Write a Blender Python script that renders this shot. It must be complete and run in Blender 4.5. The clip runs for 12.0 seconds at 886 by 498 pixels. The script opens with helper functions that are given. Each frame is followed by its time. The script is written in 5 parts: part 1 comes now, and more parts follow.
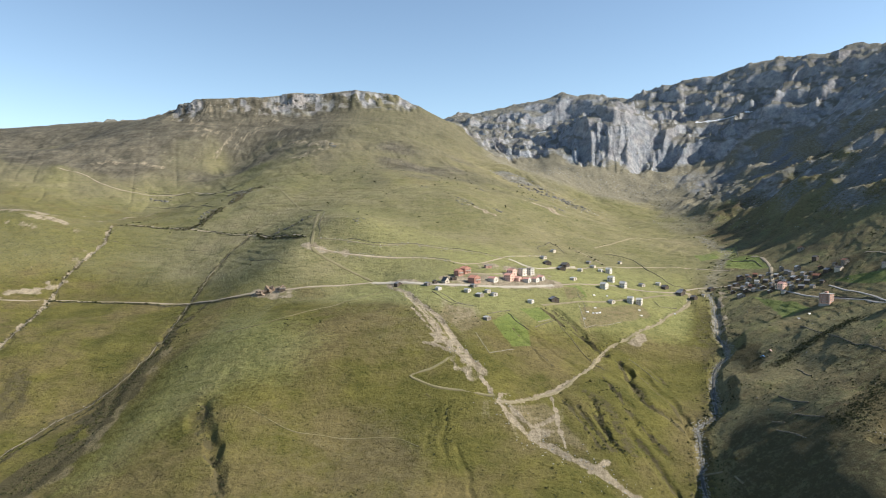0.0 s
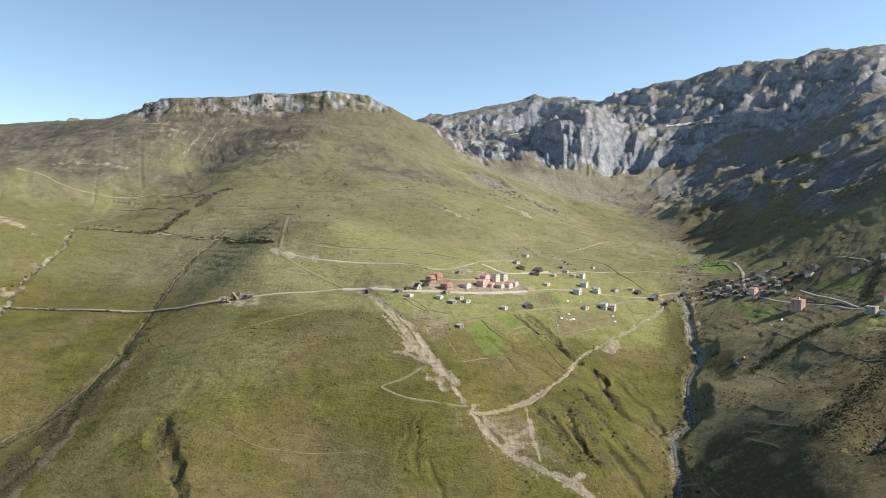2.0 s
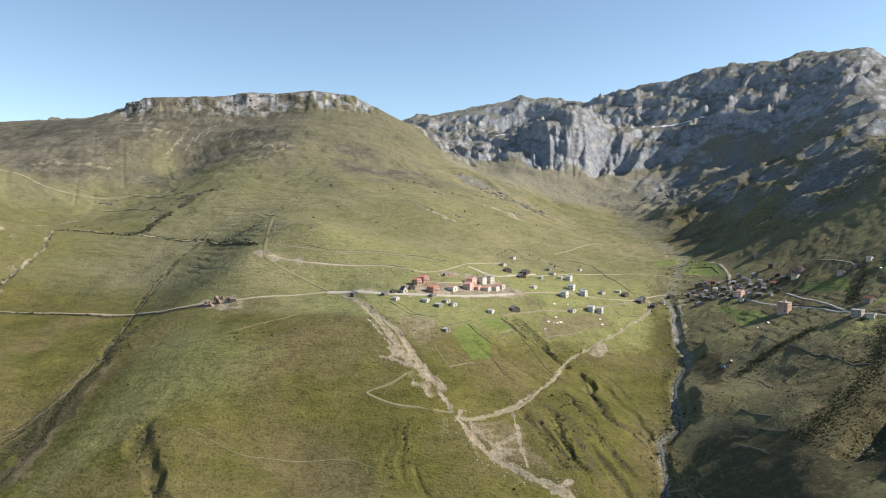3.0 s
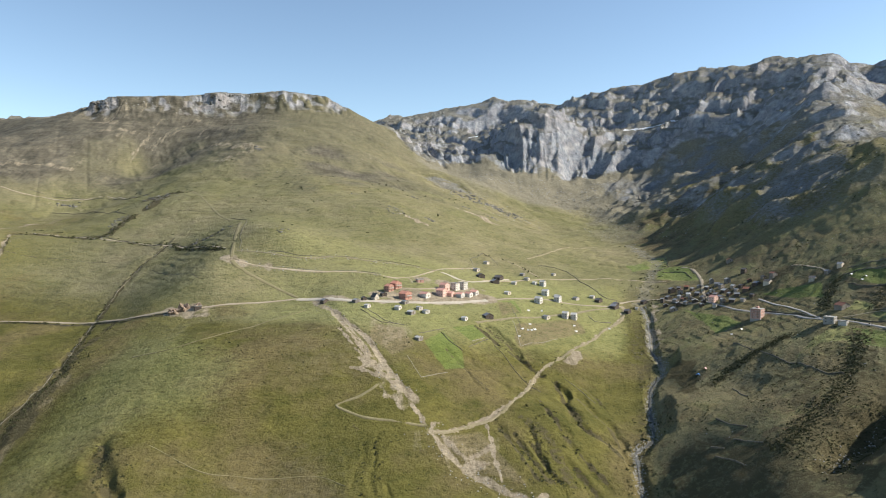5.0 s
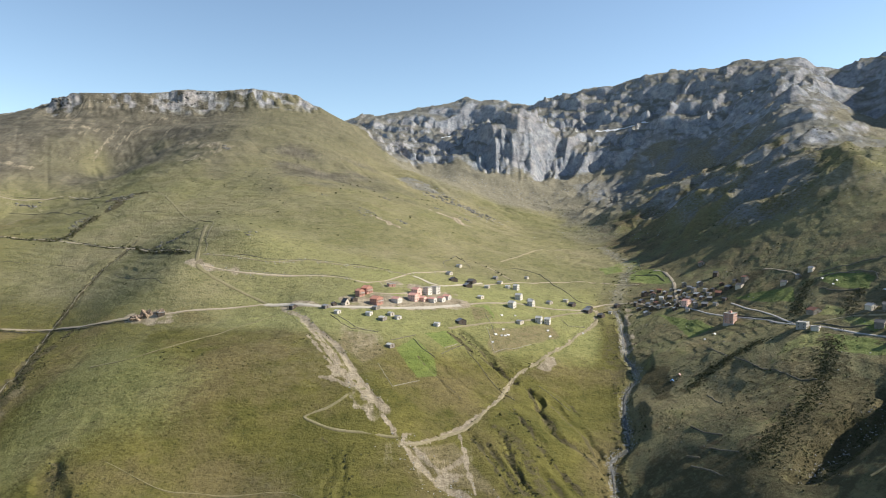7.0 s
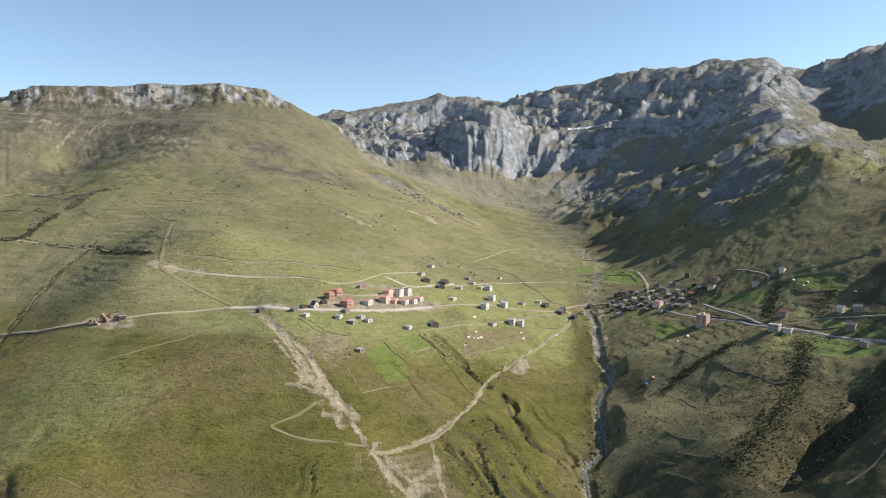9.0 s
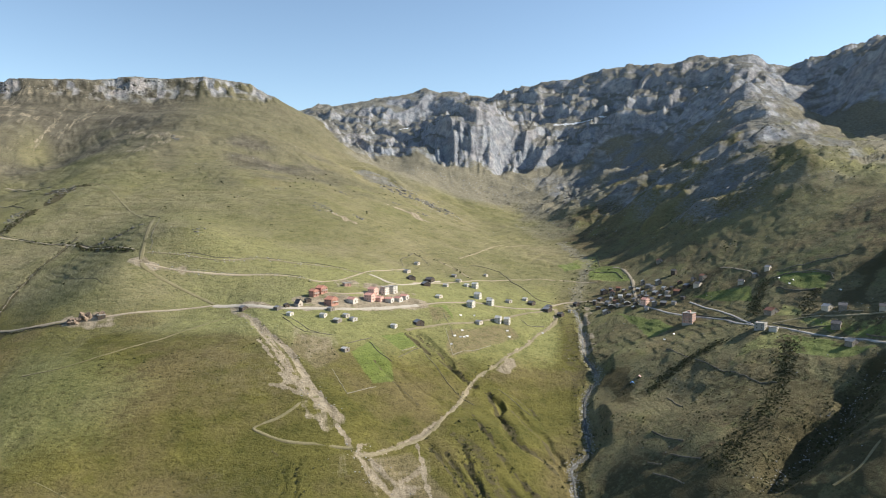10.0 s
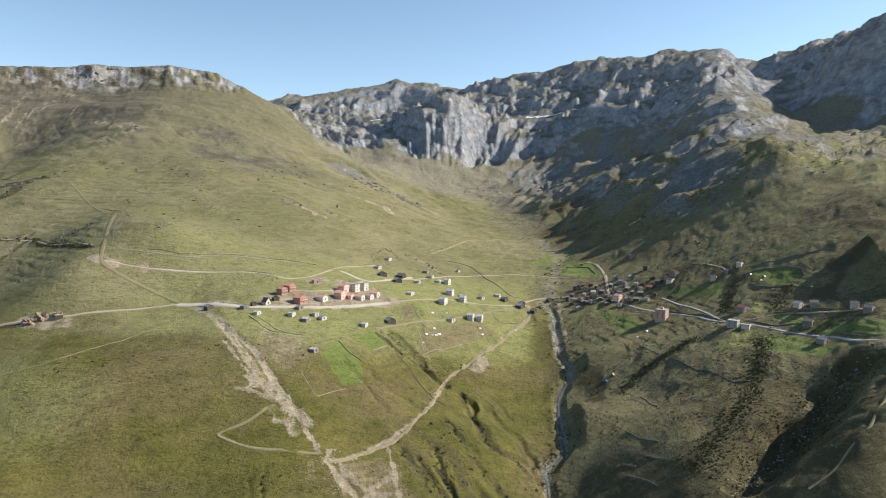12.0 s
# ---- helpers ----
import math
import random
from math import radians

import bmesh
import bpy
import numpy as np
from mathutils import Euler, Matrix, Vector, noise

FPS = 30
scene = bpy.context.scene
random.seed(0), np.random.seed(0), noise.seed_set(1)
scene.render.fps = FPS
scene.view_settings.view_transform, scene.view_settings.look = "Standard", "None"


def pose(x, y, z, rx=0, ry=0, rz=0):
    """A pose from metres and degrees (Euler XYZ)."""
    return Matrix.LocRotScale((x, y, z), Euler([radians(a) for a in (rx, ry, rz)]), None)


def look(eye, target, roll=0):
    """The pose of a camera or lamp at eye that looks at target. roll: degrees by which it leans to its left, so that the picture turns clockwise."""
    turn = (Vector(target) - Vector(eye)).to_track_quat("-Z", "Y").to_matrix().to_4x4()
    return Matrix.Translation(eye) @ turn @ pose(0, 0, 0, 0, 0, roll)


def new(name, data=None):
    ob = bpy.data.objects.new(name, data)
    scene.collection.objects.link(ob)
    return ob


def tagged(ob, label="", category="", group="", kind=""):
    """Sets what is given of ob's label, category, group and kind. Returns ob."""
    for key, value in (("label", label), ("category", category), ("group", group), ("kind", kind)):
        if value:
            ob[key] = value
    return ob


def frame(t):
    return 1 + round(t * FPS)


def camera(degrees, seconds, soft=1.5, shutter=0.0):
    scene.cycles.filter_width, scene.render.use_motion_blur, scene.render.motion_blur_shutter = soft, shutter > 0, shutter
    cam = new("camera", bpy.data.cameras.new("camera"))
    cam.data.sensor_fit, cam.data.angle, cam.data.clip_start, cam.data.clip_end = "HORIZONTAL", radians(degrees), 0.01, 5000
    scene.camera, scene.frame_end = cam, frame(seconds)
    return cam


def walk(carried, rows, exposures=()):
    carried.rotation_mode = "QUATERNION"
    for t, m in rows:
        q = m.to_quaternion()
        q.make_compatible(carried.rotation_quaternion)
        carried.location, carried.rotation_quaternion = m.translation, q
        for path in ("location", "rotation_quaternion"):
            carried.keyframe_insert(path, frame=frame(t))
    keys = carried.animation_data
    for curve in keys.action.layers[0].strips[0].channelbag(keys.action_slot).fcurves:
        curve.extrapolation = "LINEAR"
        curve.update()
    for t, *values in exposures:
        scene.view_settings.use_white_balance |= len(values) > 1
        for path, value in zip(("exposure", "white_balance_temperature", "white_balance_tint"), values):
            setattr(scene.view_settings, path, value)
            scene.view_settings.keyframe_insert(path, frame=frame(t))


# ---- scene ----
cam = camera(66.0, 12.0, 1.0)
UNIT = 1.35  # metres to one unit of the plan
EYE = 150.0
# seconds, x, y, rise on the plan, turn to the right, pitch, roll
ROWS = [
    (0.0, 0.00, 0.00, 0.00, 0.000, -2.500, -0.294),
    (0.5, 0.06, 2.78, 0.97, 0.581, -2.501, -0.252),
    (1.0, 0.15, 5.55, 1.94, 1.157, -2.496, -0.235),
    (1.5, 0.27, 8.31, 2.90, 1.730, -2.473, -0.232),
    (2.0, 0.42, 11.06, 3.85, 2.317, -2.465, -0.200),
    (2.5, 0.59, 13.79, 4.80, 2.901, -2.466, -0.167),
    (3.0, 0.79, 16.51, 5.75, 3.453, -2.458, -0.161),
    (5.0, 1.84, 27.29, 9.51, 5.728, -2.392, -0.052),
    (5.5, 2.17, 29.96, 10.45, 6.306, -2.396, -0.007),
    (6.0, 2.52, 32.61, 11.39, 6.883, -2.392, 0.034),
    (6.5, 2.89, 35.25, 12.32, 7.460, -2.432, 0.043),
    (7.0, 3.28, 37.89, 13.26, 8.037, -2.478, 0.068),
    (9.0, 5.10, 48.30, 17.03, 10.366, -2.820, 0.210),
    (9.5, 5.60, 50.87, 17.97, 10.959, -3.018, 0.257),
    (10.0, 6.13, 53.44, 18.93, 11.550, -3.232, 0.316),
    (10.5, 6.68, 55.99, 19.88, 12.139, -3.427, 0.347),
    (11.0, 7.25, 58.53, 20.84, 12.730, -3.607, 0.363),
    (11.5, 7.83, 61.06, 21.81, 13.312, -3.800, 0.394),
    (12.0, 8.44, 63.58, 22.78, 13.904, -3.978, 0.431),
]
walk(cam, [(t, pose(UNIT * x, UNIT * y, UNIT * (EYE + z), 90 + pitch, 0, -turn) @ pose(0, 0, 0, 0, 0, roll)) for t, x, y, z, turn, pitch, roll in ROWS])

# ---- daylight ----
SUN_EL, SUN_AZ = 34.0, 94.0  # degrees above the horizon; clockwise from +y
world = bpy.data.worlds.new("sky")
scene.world = world
world.use_nodes = True
wn = world.node_tree.nodes
sky = wn.new("ShaderNodeTexSky")
sky.sky_type, sky.sun_disc = "NISHITA", False
sky.sun_elevation, sky.sun_rotation = radians(SUN_EL), radians(SUN_AZ)
sky.altitude, sky.air_density, sky.dust_density, sky.ozone_density = 2200, 1.0, 0.8, 0.0
wn["Background"].inputs["Strength"].default_value = 0.122
haze = wn.new("ShaderNodeMix")  # thin mountain haze takes the violet out of the blue
haze.data_type, haze.blend_type = "RGBA", "MULTIPLY"
haze.inputs[0].default_value, haze.inputs[7].default_value = 1.0, (0.98, 1.02, 0.99, 1)
world.node_tree.links.new(sky.outputs[0], haze.inputs[6])
world.node_tree.links.new(haze.outputs[2], wn["Background"].inputs["Color"])
sun = new("sun", bpy.data.lights.new("sun", "SUN"))
sun.data.energy, sun.data.angle, sun.data.color = 5.0, radians(0.5), (1.0, 0.93, 0.82)
sun_dir = Vector((math.sin(radians(SUN_AZ)) * math.cos(radians(SUN_EL)), math.cos(radians(SUN_AZ)) * math.cos(radians(SUN_EL)), math.sin(radians(SUN_EL))))
sun.matrix_world = look(sun_dir * 1000, (0, 0, 0))
scene.view_settings.exposure = 0.64

# ---- materials ----


def material(name):
    m = bpy.data.materials.new(name)
    m.use_nodes = True
    return m, m.node_tree.nodes, m.node_tree.links, m.node_tree.nodes["Principled BSDF"]


def noise_node(n, l, scale, detail=6, rough=0.6, coords=None):
    t = n.new("ShaderNodeTexNoise")
    t.inputs["Scale"].default_value, t.inputs["Detail"].default_value, t.inputs["Roughness"].default_value = scale, detail, rough
    if coords is not None:
        l.new(coords, t.inputs["Vector"])
    return t.outputs["Fac"]


def ramp(n, l, fac, *stops):
    r = n.new("ShaderNodeValToRGB")
    e = r.color_ramp.elements
    for i, (p, c) in enumerate(stops):
        k = e[i] if i < 2 else e.new(p)
        k.position, k.color = p, (*c, 1)
    l.new(fac, r.inputs["Fac"])
    return r.outputs["Color"]


def blend(n, l, fac, a, b, mode="MIX"):
    m = n.new("ShaderNodeMix")
    m.data_type, m.blend_type = "RGBA", mode
    for sock, v in ((0, fac), (6, a), (7, b)):
        if isinstance(v, (int, float)):
            m.inputs[sock].default_value = v
        elif isinstance(v, tuple):
            m.inputs[sock].default_value = (*v, 1)
        else:
            l.new(v, m.inputs[sock])
    return m.outputs[2]


def calc(n, l, op, a, b=0.0, clamp=False):
    m = n.new("ShaderNodeMath")
    m.operation, m.use_clamp = op, clamp
    for i, v in enumerate((a, b)):
        if isinstance(v, (int, float)):
            m.inputs[i].default_value = v
        else:
            l.new(v, m.inputs[i])
    return m.outputs[0]


def field(n, name):
    a = n.new("ShaderNodeAttribute")
    a.attribute_name = name
    return a.outputs["Fac"]


def bump(n, l, p, hgt, strength, dist):
    b = n.new("ShaderNodeBump")
    b.inputs["Strength"].default_value, b.inputs["Distance"].default_value = strength, dist
    l.new(hgt, b.inputs["Height"])
    l.new(b.outputs[0], p.inputs["Normal"])


GROUND, n, l, p = material("ground")
pos = n.new("ShaderNodeNewGeometry").outputs["Position"]
squash = n.new("ShaderNodeMapping")
squash.inputs["Scale"].default_value = (1, 1, 1.9)
l.new(pos, squash.inputs["Vector"])
lie = squash.outputs[0]  # patches lie along the contours
g1 = noise_node(n, l, 0.005185, 5, 0.6, pos)
g2 = noise_node(n, l, 0.02222, 9, 0.68, lie)
g3 = noise_node(n, l, 0.163, 8, 0.75, lie)
g4 = noise_node(n, l, 0.08148, 6, 0.7, pos)


def over(col, mask, other, wild=0.5, lo=0.40, hi=0.60):
    """Lays another cover over the first where the mask says so, with an edge frayed by noise."""
    k = calc(n, l, "ADD", field(n, mask), calc(n, l, "MULTIPLY", calc(n, l, "SUBTRACT", g3, 0.5), wild))
    return blend(n, l, ramp(n, l, k, (lo, (0, 0, 0)), (hi, (1, 1, 1))), col, other)


grass = blend(n, l, ramp(n, l, g1, (0.35, (0, 0, 0)), (0.65, (1, 1, 1))), (0.170, 0.163, 0.080), (0.220, 0.196, 0.114))
grass = blend(n, l, ramp(n, l, g2, (0.40, (0, 0, 0)), (0.66, (0.5, 0.5, 0.5))), grass, (0.108, 0.111, 0.040))
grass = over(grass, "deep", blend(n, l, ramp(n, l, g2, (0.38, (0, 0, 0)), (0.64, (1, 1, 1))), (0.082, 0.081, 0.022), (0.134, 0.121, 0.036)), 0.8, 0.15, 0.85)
g6 = noise_node(n, l, 0.0135, 6, 0.62, pos)
grass = blend(n, l, ramp(n, l, calc(n, l, "MULTIPLY", g6, calc(n, l, "ADD", 0.75, calc(n, l, "MULTIPLY", field(n, "deep"), 0.25))), (0.46, (0, 0, 0)), (0.60, (0.75, 0.75, 0.75))), grass, blend(n, l, g3, (0.098, 0.078, 0.034), (0.185, 0.150, 0.075)))
dry = blend(n, l, ramp(n, l, g2, (0.35, (0, 0, 0)), (0.65, (1, 1, 1))), (0.074, 0.068, 0.052), (0.158, 0.143, 0.108))
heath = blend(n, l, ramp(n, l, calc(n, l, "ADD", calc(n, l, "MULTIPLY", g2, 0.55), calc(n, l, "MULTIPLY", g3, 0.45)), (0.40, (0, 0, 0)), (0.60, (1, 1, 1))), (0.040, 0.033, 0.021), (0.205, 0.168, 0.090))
fall = n.new("ShaderNodeMapping")
fall.inputs["Rotation"].default_value, fall.inputs["Scale"].default_value = (0, 0, radians(-22)), (1, 0.13, 0.13)
l.new(pos, fall.inputs["Vector"])
runs = noise_node(n, l, 0.12, 7, 0.72, fall.outputs[0])  # streaks that run down the slope
dry = blend(n, l, 0.55, dry, ramp(n, l, runs, (0.36, (0.52, 0.52, 0.55)), (0.5, (1, 1, 1)), (0.66, (1.32, 1.27, 1.2))), "MULTIPLY")
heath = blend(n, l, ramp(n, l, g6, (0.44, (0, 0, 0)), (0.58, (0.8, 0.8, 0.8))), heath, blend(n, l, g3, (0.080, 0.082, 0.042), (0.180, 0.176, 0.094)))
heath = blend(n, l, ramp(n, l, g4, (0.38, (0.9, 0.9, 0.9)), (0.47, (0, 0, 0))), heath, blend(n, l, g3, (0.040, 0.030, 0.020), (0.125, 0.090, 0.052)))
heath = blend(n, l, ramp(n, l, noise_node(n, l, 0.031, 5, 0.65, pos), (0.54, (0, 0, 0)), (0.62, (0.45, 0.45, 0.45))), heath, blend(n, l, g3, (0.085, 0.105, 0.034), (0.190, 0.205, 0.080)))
lush = blend(n, l, g4, (0.098, 0.155, 0.034), (0.150, 0.200, 0.050))
col = over(grass, "dry", dry, 1.0, 0.22, 0.88)
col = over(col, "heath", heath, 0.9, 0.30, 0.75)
col = over(col, "pale", blend(n, l, g2, (0.170, 0.184, 0.066), (0.258, 0.248, 0.112)), 0.7, 0.25, 0.85)
col = blend(n, l, 0.6, col, over(col, "lush", lush, 0.6, 0.3, 0.75))
col = over(col, "soil", blend(n, l, g3, (0.115, 0.098, 0.052), (0.225, 0.185, 0.108)), 0.9, 0.30, 0.85)
g5 = noise_node(n, l, 0.42, 5, 0.75, pos)
tufts = ramp(n, l, calc(n, l, "ADD", calc(n, l, "MULTIPLY", g3, 0.4), calc(n, l, "MULTIPLY", g5, 0.6)), (0.38, (0.36, 0.36, 0.32)), (0.47, (1, 1, 1)), (0.60, (1.24, 1.2, 1.12)))
col = blend(n, l, 0.8, col, tufts, "MULTIPLY")
thin = n.new("ShaderNodeMapping")
thin.inputs["Scale"].default_value = (0.6, 0.6, 2.6)
l.new(pos, thin.inputs["Vector"])
treads = ramp(n, l, noise_node(n, l, 0.085, 6, 0.7, thin.outputs[0]), (0.36, (0.62, 0.62, 0.60)), (0.5, (1, 1, 1)), (0.66, (1.2, 1.16, 1.08)))
col = blend(n, l, 0.40, col, treads, "MULTIPLY")
scree = ramp(n, l, g3, (0.3, (0.11, 0.10, 0.068)), (0.7, (0.28, 0.255, 0.185)))
col = over(col, "scree", scree, 1.1, 0.30, 0.80)
# Shrub cover; it also carries shade painted on the eastern slopes.
col = over(col, "shrub", blend(n, l, g3, (0.042, 0.037, 0.020), (0.122, 0.104, 0.052)), 1.9, 0.42, 0.66)
earth = ramp(n, l, g3, (0.25, (0.145, 0.120, 0.082)), (0.6, (0.34, 0.286, 0.203)), (0.8, (0.47, 0.408, 0.312)))
earth = blend(n, l, 0.8, earth, ramp(n, l, runs, (0.38, (0.62, 0.61, 0.57)), (0.52, (1, 1, 1)), (0.64, (1.2, 1.2, 1.2))), "MULTIPLY")
fray = calc(n, l, "ADD", calc(n, l, "MULTIPLY", calc(n, l, "SUBTRACT", runs, 0.5), 1.5), calc(n, l, "MULTIPLY", calc(n, l, "SUBTRACT", g3, 0.5), 0.8))
col = blend(n, l, ramp(n, l, calc(n, l, "ADD", field(n, "bare"), fray), (0.36, (0, 0, 0)), (0.85, (1, 1, 1))), col, earth)
# Blue-grey rock tone on the flank, with distance haze painted into the colour.
col = over(col, "flank_haze", ramp(n, l, g3, (0.3, (0.095, 0.106, 0.122)), (0.7, (0.225, 0.238, 0.255))), 1.4, 0.35, 0.80)
flute = n.new("ShaderNodeMapping")
flute.inputs["Scale"].default_value = (1, 1, 0.85)
l.new(pos, flute.inputs["Vector"])
streak = noise_node(n, l, 0.03, 10, 0.72, flute.outputs[0])
# Grey rock, leaned to blue and lightened in place of distant haze.
rocks = ramp(n, l, calc(n, l, "ADD", calc(n, l, "MULTIPLY", streak, 0.5), calc(n, l, "MULTIPLY", noise_node(n, l, 0.05926, 8, 0.75, pos), 0.5)), (0.36, (0.14, 0.155, 0.182)), (0.5, (0.325, 0.346, 0.375)), (0.64, (0.54, 0.55, 0.56)))
rocks = blend(n, l, ramp(n, l, g6, (0.42, (0, 0, 0)), (0.62, (0.75, 0.75, 0.75))), rocks, blend(n, l, 1.0, rocks, (1.05, 0.93, 0.84), "MULTIPLY"))
rocks = blend(n, l, calc(n, l, "MULTIPLY", field(n, "dry"), 0.6), rocks, blend(n, l, 1.0, rocks, (0.86, 0.77, 0.66), "MULTIPLY"))
steep = n.new("ShaderNodeSeparateXYZ")
l.new(n.new("ShaderNodeNewGeometry").outputs["Normal"], steep.inputs[0])
flat = ramp(n, l, calc(n, l, "ADD", steep.outputs[2], calc(n, l, "MULTIPLY", calc(n, l, "SUBTRACT", g2, 0.5), 0.5)), (0.68, (0, 0, 0)), (0.88, (0.8, 0.8, 0.8)))
rocks = blend(n, l, flat, rocks, blend(n, l, g3, (0.125, 0.122, 0.084), (0.215, 0.198, 0.150)))
k = calc(n, l, "ADD", field(n, "rock"), calc(n, l, "MULTIPLY", calc(n, l, "SUBTRACT", g2, 0.5), 1.0))
col = blend(n, l, ramp(n, l, k, (0.36, (0, 0, 0)), (0.58, (1, 1, 1))), col, rocks)
col = over(col, "snow", (0.80, 0.82, 0.85), 0.5, 0.45, 0.55)
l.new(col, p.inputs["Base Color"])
p.inputs["Roughness"].default_value, p.inputs["Specular IOR Level"].default_value = 0.95, 0.12
craggy = calc(n, l, "MULTIPLY", field(n, "rock"), calc(n, l, "ADD", calc(n, l, "MULTIPLY", streak, 6.0), calc(n, l, "MULTIPLY", noise_node(n, l, 0.11, 9, 0.75, pos), 4.5)))
meadow_relief = calc(n, l, "ADD", calc(n, l, "MULTIPLY", g3, 0.5), calc(n, l, "ADD", calc(n, l, "MULTIPLY", g2, 1.5), calc(n, l, "MULTIPLY", g5, 0.3)))
bump(n, l, p, calc(n, l, "ADD", meadow_relief, craggy), 0.9, 2.8)


def simple(name, low, high, scale, rough=0.9, metal=0.0, relief=0.0, coarse=0.12, vary=True):
    """Two colours mingled by noise at two scales, with a shade of its own for each object."""
    m, n, l, p = material(name)
    pos = n.new("ShaderNodeNewGeometry").outputs["Position"]
    a, b = noise_node(n, l, scale, 8, 0.65, pos), noise_node(n, l, scale * coarse, 4, 0.6, pos)
    c = ramp(n, l, calc(n, l, "ADD", calc(n, l, "MULTIPLY", a, 0.6), calc(n, l, "MULTIPLY", b, 0.4)), (0.36, low), (0.64, high))
    if vary:
        info = n.new("ShaderNodeObjectInfo").outputs["Random"]
        c = blend(n, l, 1.0, c, ramp(n, l, info, (0.0, (0.78, 0.78, 0.78)), (1.0, (1.0, 0.98, 0.95))), "MULTIPLY")
    l.new(c, p.inputs["Base Color"])
    p.inputs["Roughness"].default_value, p.inputs["Metallic"].default_value, p.inputs["Specular IOR Level"].default_value = rough, metal, 0.25
    if relief:
        bump(n, l, p, a, 0.7, relief)
    return m


DIRT = simple("dirt", (0.31, 0.255, 0.18), (0.47, 0.40, 0.295), 0.5, relief=0.2)
DUG_EARTH = simple("dug brown earth", (0.22, 0.155, 0.105), (0.42, 0.325, 0.245), 0.5, relief=0.2)
PALE_DIRT = simple("pale trodden dirt", (0.40, 0.355, 0.285), (0.58, 0.525, 0.44), 0.5, relief=0.15)
TRACK = simple("worn earth", (0.20, 0.175, 0.098), (0.36, 0.305, 0.20), 0.5, relief=0.2)
GRAVEL = simple("gravel", (0.36, 0.335, 0.30), (0.54, 0.51, 0.46), 0.6, relief=0.15)
FIELD_STONE = simple("field stone", (0.085, 0.077, 0.056), (0.235, 0.212, 0.16), 0.9, relief=0.3, coarse=0.3)
PALE_STONE = simple("pale field stone", (0.19, 0.175, 0.13), (0.40, 0.37, 0.29), 0.9, relief=0.3, coarse=0.3)
BRICK = simple("red brick", (0.42, 0.215, 0.16), (0.58, 0.33, 0.26), 0.8)
ORANGE_BRICK = simple("hollow orange brick", (0.50, 0.275, 0.215), (0.69, 0.455, 0.385), 0.9)
PINK_PLASTER = simple("pink plaster", (0.66, 0.40, 0.32), (0.80, 0.58, 0.50), 0.5)
WHITE_PLASTER = simple("white plaster", (0.54, 0.505, 0.45), (0.76, 0.725, 0.66), 0.5)
CREAM_PLASTER = simple("cream plaster", (0.48, 0.43, 0.35), (0.68, 0.62, 0.53), 0.5)
CONCRETE = simple("concrete", (0.30, 0.29, 0.27), (0.46, 0.45, 0.42), 0.7)
STONE = simple("rubble stone", (0.15, 0.135, 0.115), (0.38, 0.35, 0.31), 1.4, relief=0.1)
DARK_WOOD = simple("weathered timber", (0.055, 0.045, 0.037), (0.15, 0.125, 0.105), 1.2)
DOOR_WOOD = simple("door boards", (0.06, 0.04, 0.03), (0.14, 0.10, 0.07), 2.0)
FRAME_WHITE = simple("window frame", (0.20, 0.17, 0.14), (0.34, 0.30, 0.26), 3.0, 0.6)
ROOF_ORANGE = simple("orange roof sheet", (0.58, 0.245, 0.16), (0.74, 0.37, 0.265), 0.7, 0.5)
ROOF_PINK = simple("faded red roof", (0.62, 0.30, 0.235), (0.78, 0.46, 0.38), 0.7, 0.6)
ROOF_RUST = simple("rusty roof", (0.22, 0.09, 0.055), (0.40, 0.20, 0.13), 0.6, 0.6)
ROOF_GREY = simple("grey tin roof", (0.22, 0.22, 0.225), (0.38, 0.38, 0.385), 0.5, 0.5, 0.3)
ROOF_PALE = simple("pale tin roof", (0.46, 0.45, 0.43), (0.66, 0.65, 0.62), 0.5, 0.5, 0.2)
ROOF_DARK = simple("dark tin roof", (0.085, 0.080, 0.080), (0.20, 0.19, 0.185), 0.5, 0.6, 0.2)
WHITE_CLOTH = simple("white sheet", (0.66, 0.66, 0.64), (0.80, 0.80, 0.78), 1.5, 0.7)
BLUE_CLOTH = simple("blue cloth", (0.08, 0.20, 0.42), (0.14, 0.32, 0.58), 1.5, 0.7)
SHRUB = simple("shrub leaves", (0.030, 0.036, 0.016), (0.110, 0.108, 0.044), 0.9, 0.8, vary=False)
BOULDER = simple("boulder", (0.14, 0.135, 0.12), (0.40, 0.385, 0.35), 0.8, relief=0.1, vary=False)
GLASS, n, l, p = material("window glass")
p.inputs["Base Color"].default_value, p.inputs["Roughness"].default_value = (0.02, 0.024, 0.028, 1), 0.08

WATER, n, l, p = material("mountain stream")
foam = ramp(n, l, noise_node(n, l, 0.6, 8, 0.7), (0.46, (0.07, 0.068, 0.058)), (0.70, (0.36, 0.35, 0.33)))
l.new(foam, p.inputs["Base Color"])
p.inputs["Roughness"].default_value, p.inputs["Specular IOR Level"].default_value = 0.6, 0.25
OUTCROP = simple("dark outcrop", (0.055, 0.052, 0.048), (0.20, 0.19, 0.17), 0.5, relief=0.2, vary=False)
FAINT = simple("trodden grass", (0.165, 0.150, 0.072), (0.285, 0.245, 0.145), 0.5, relief=0.15)

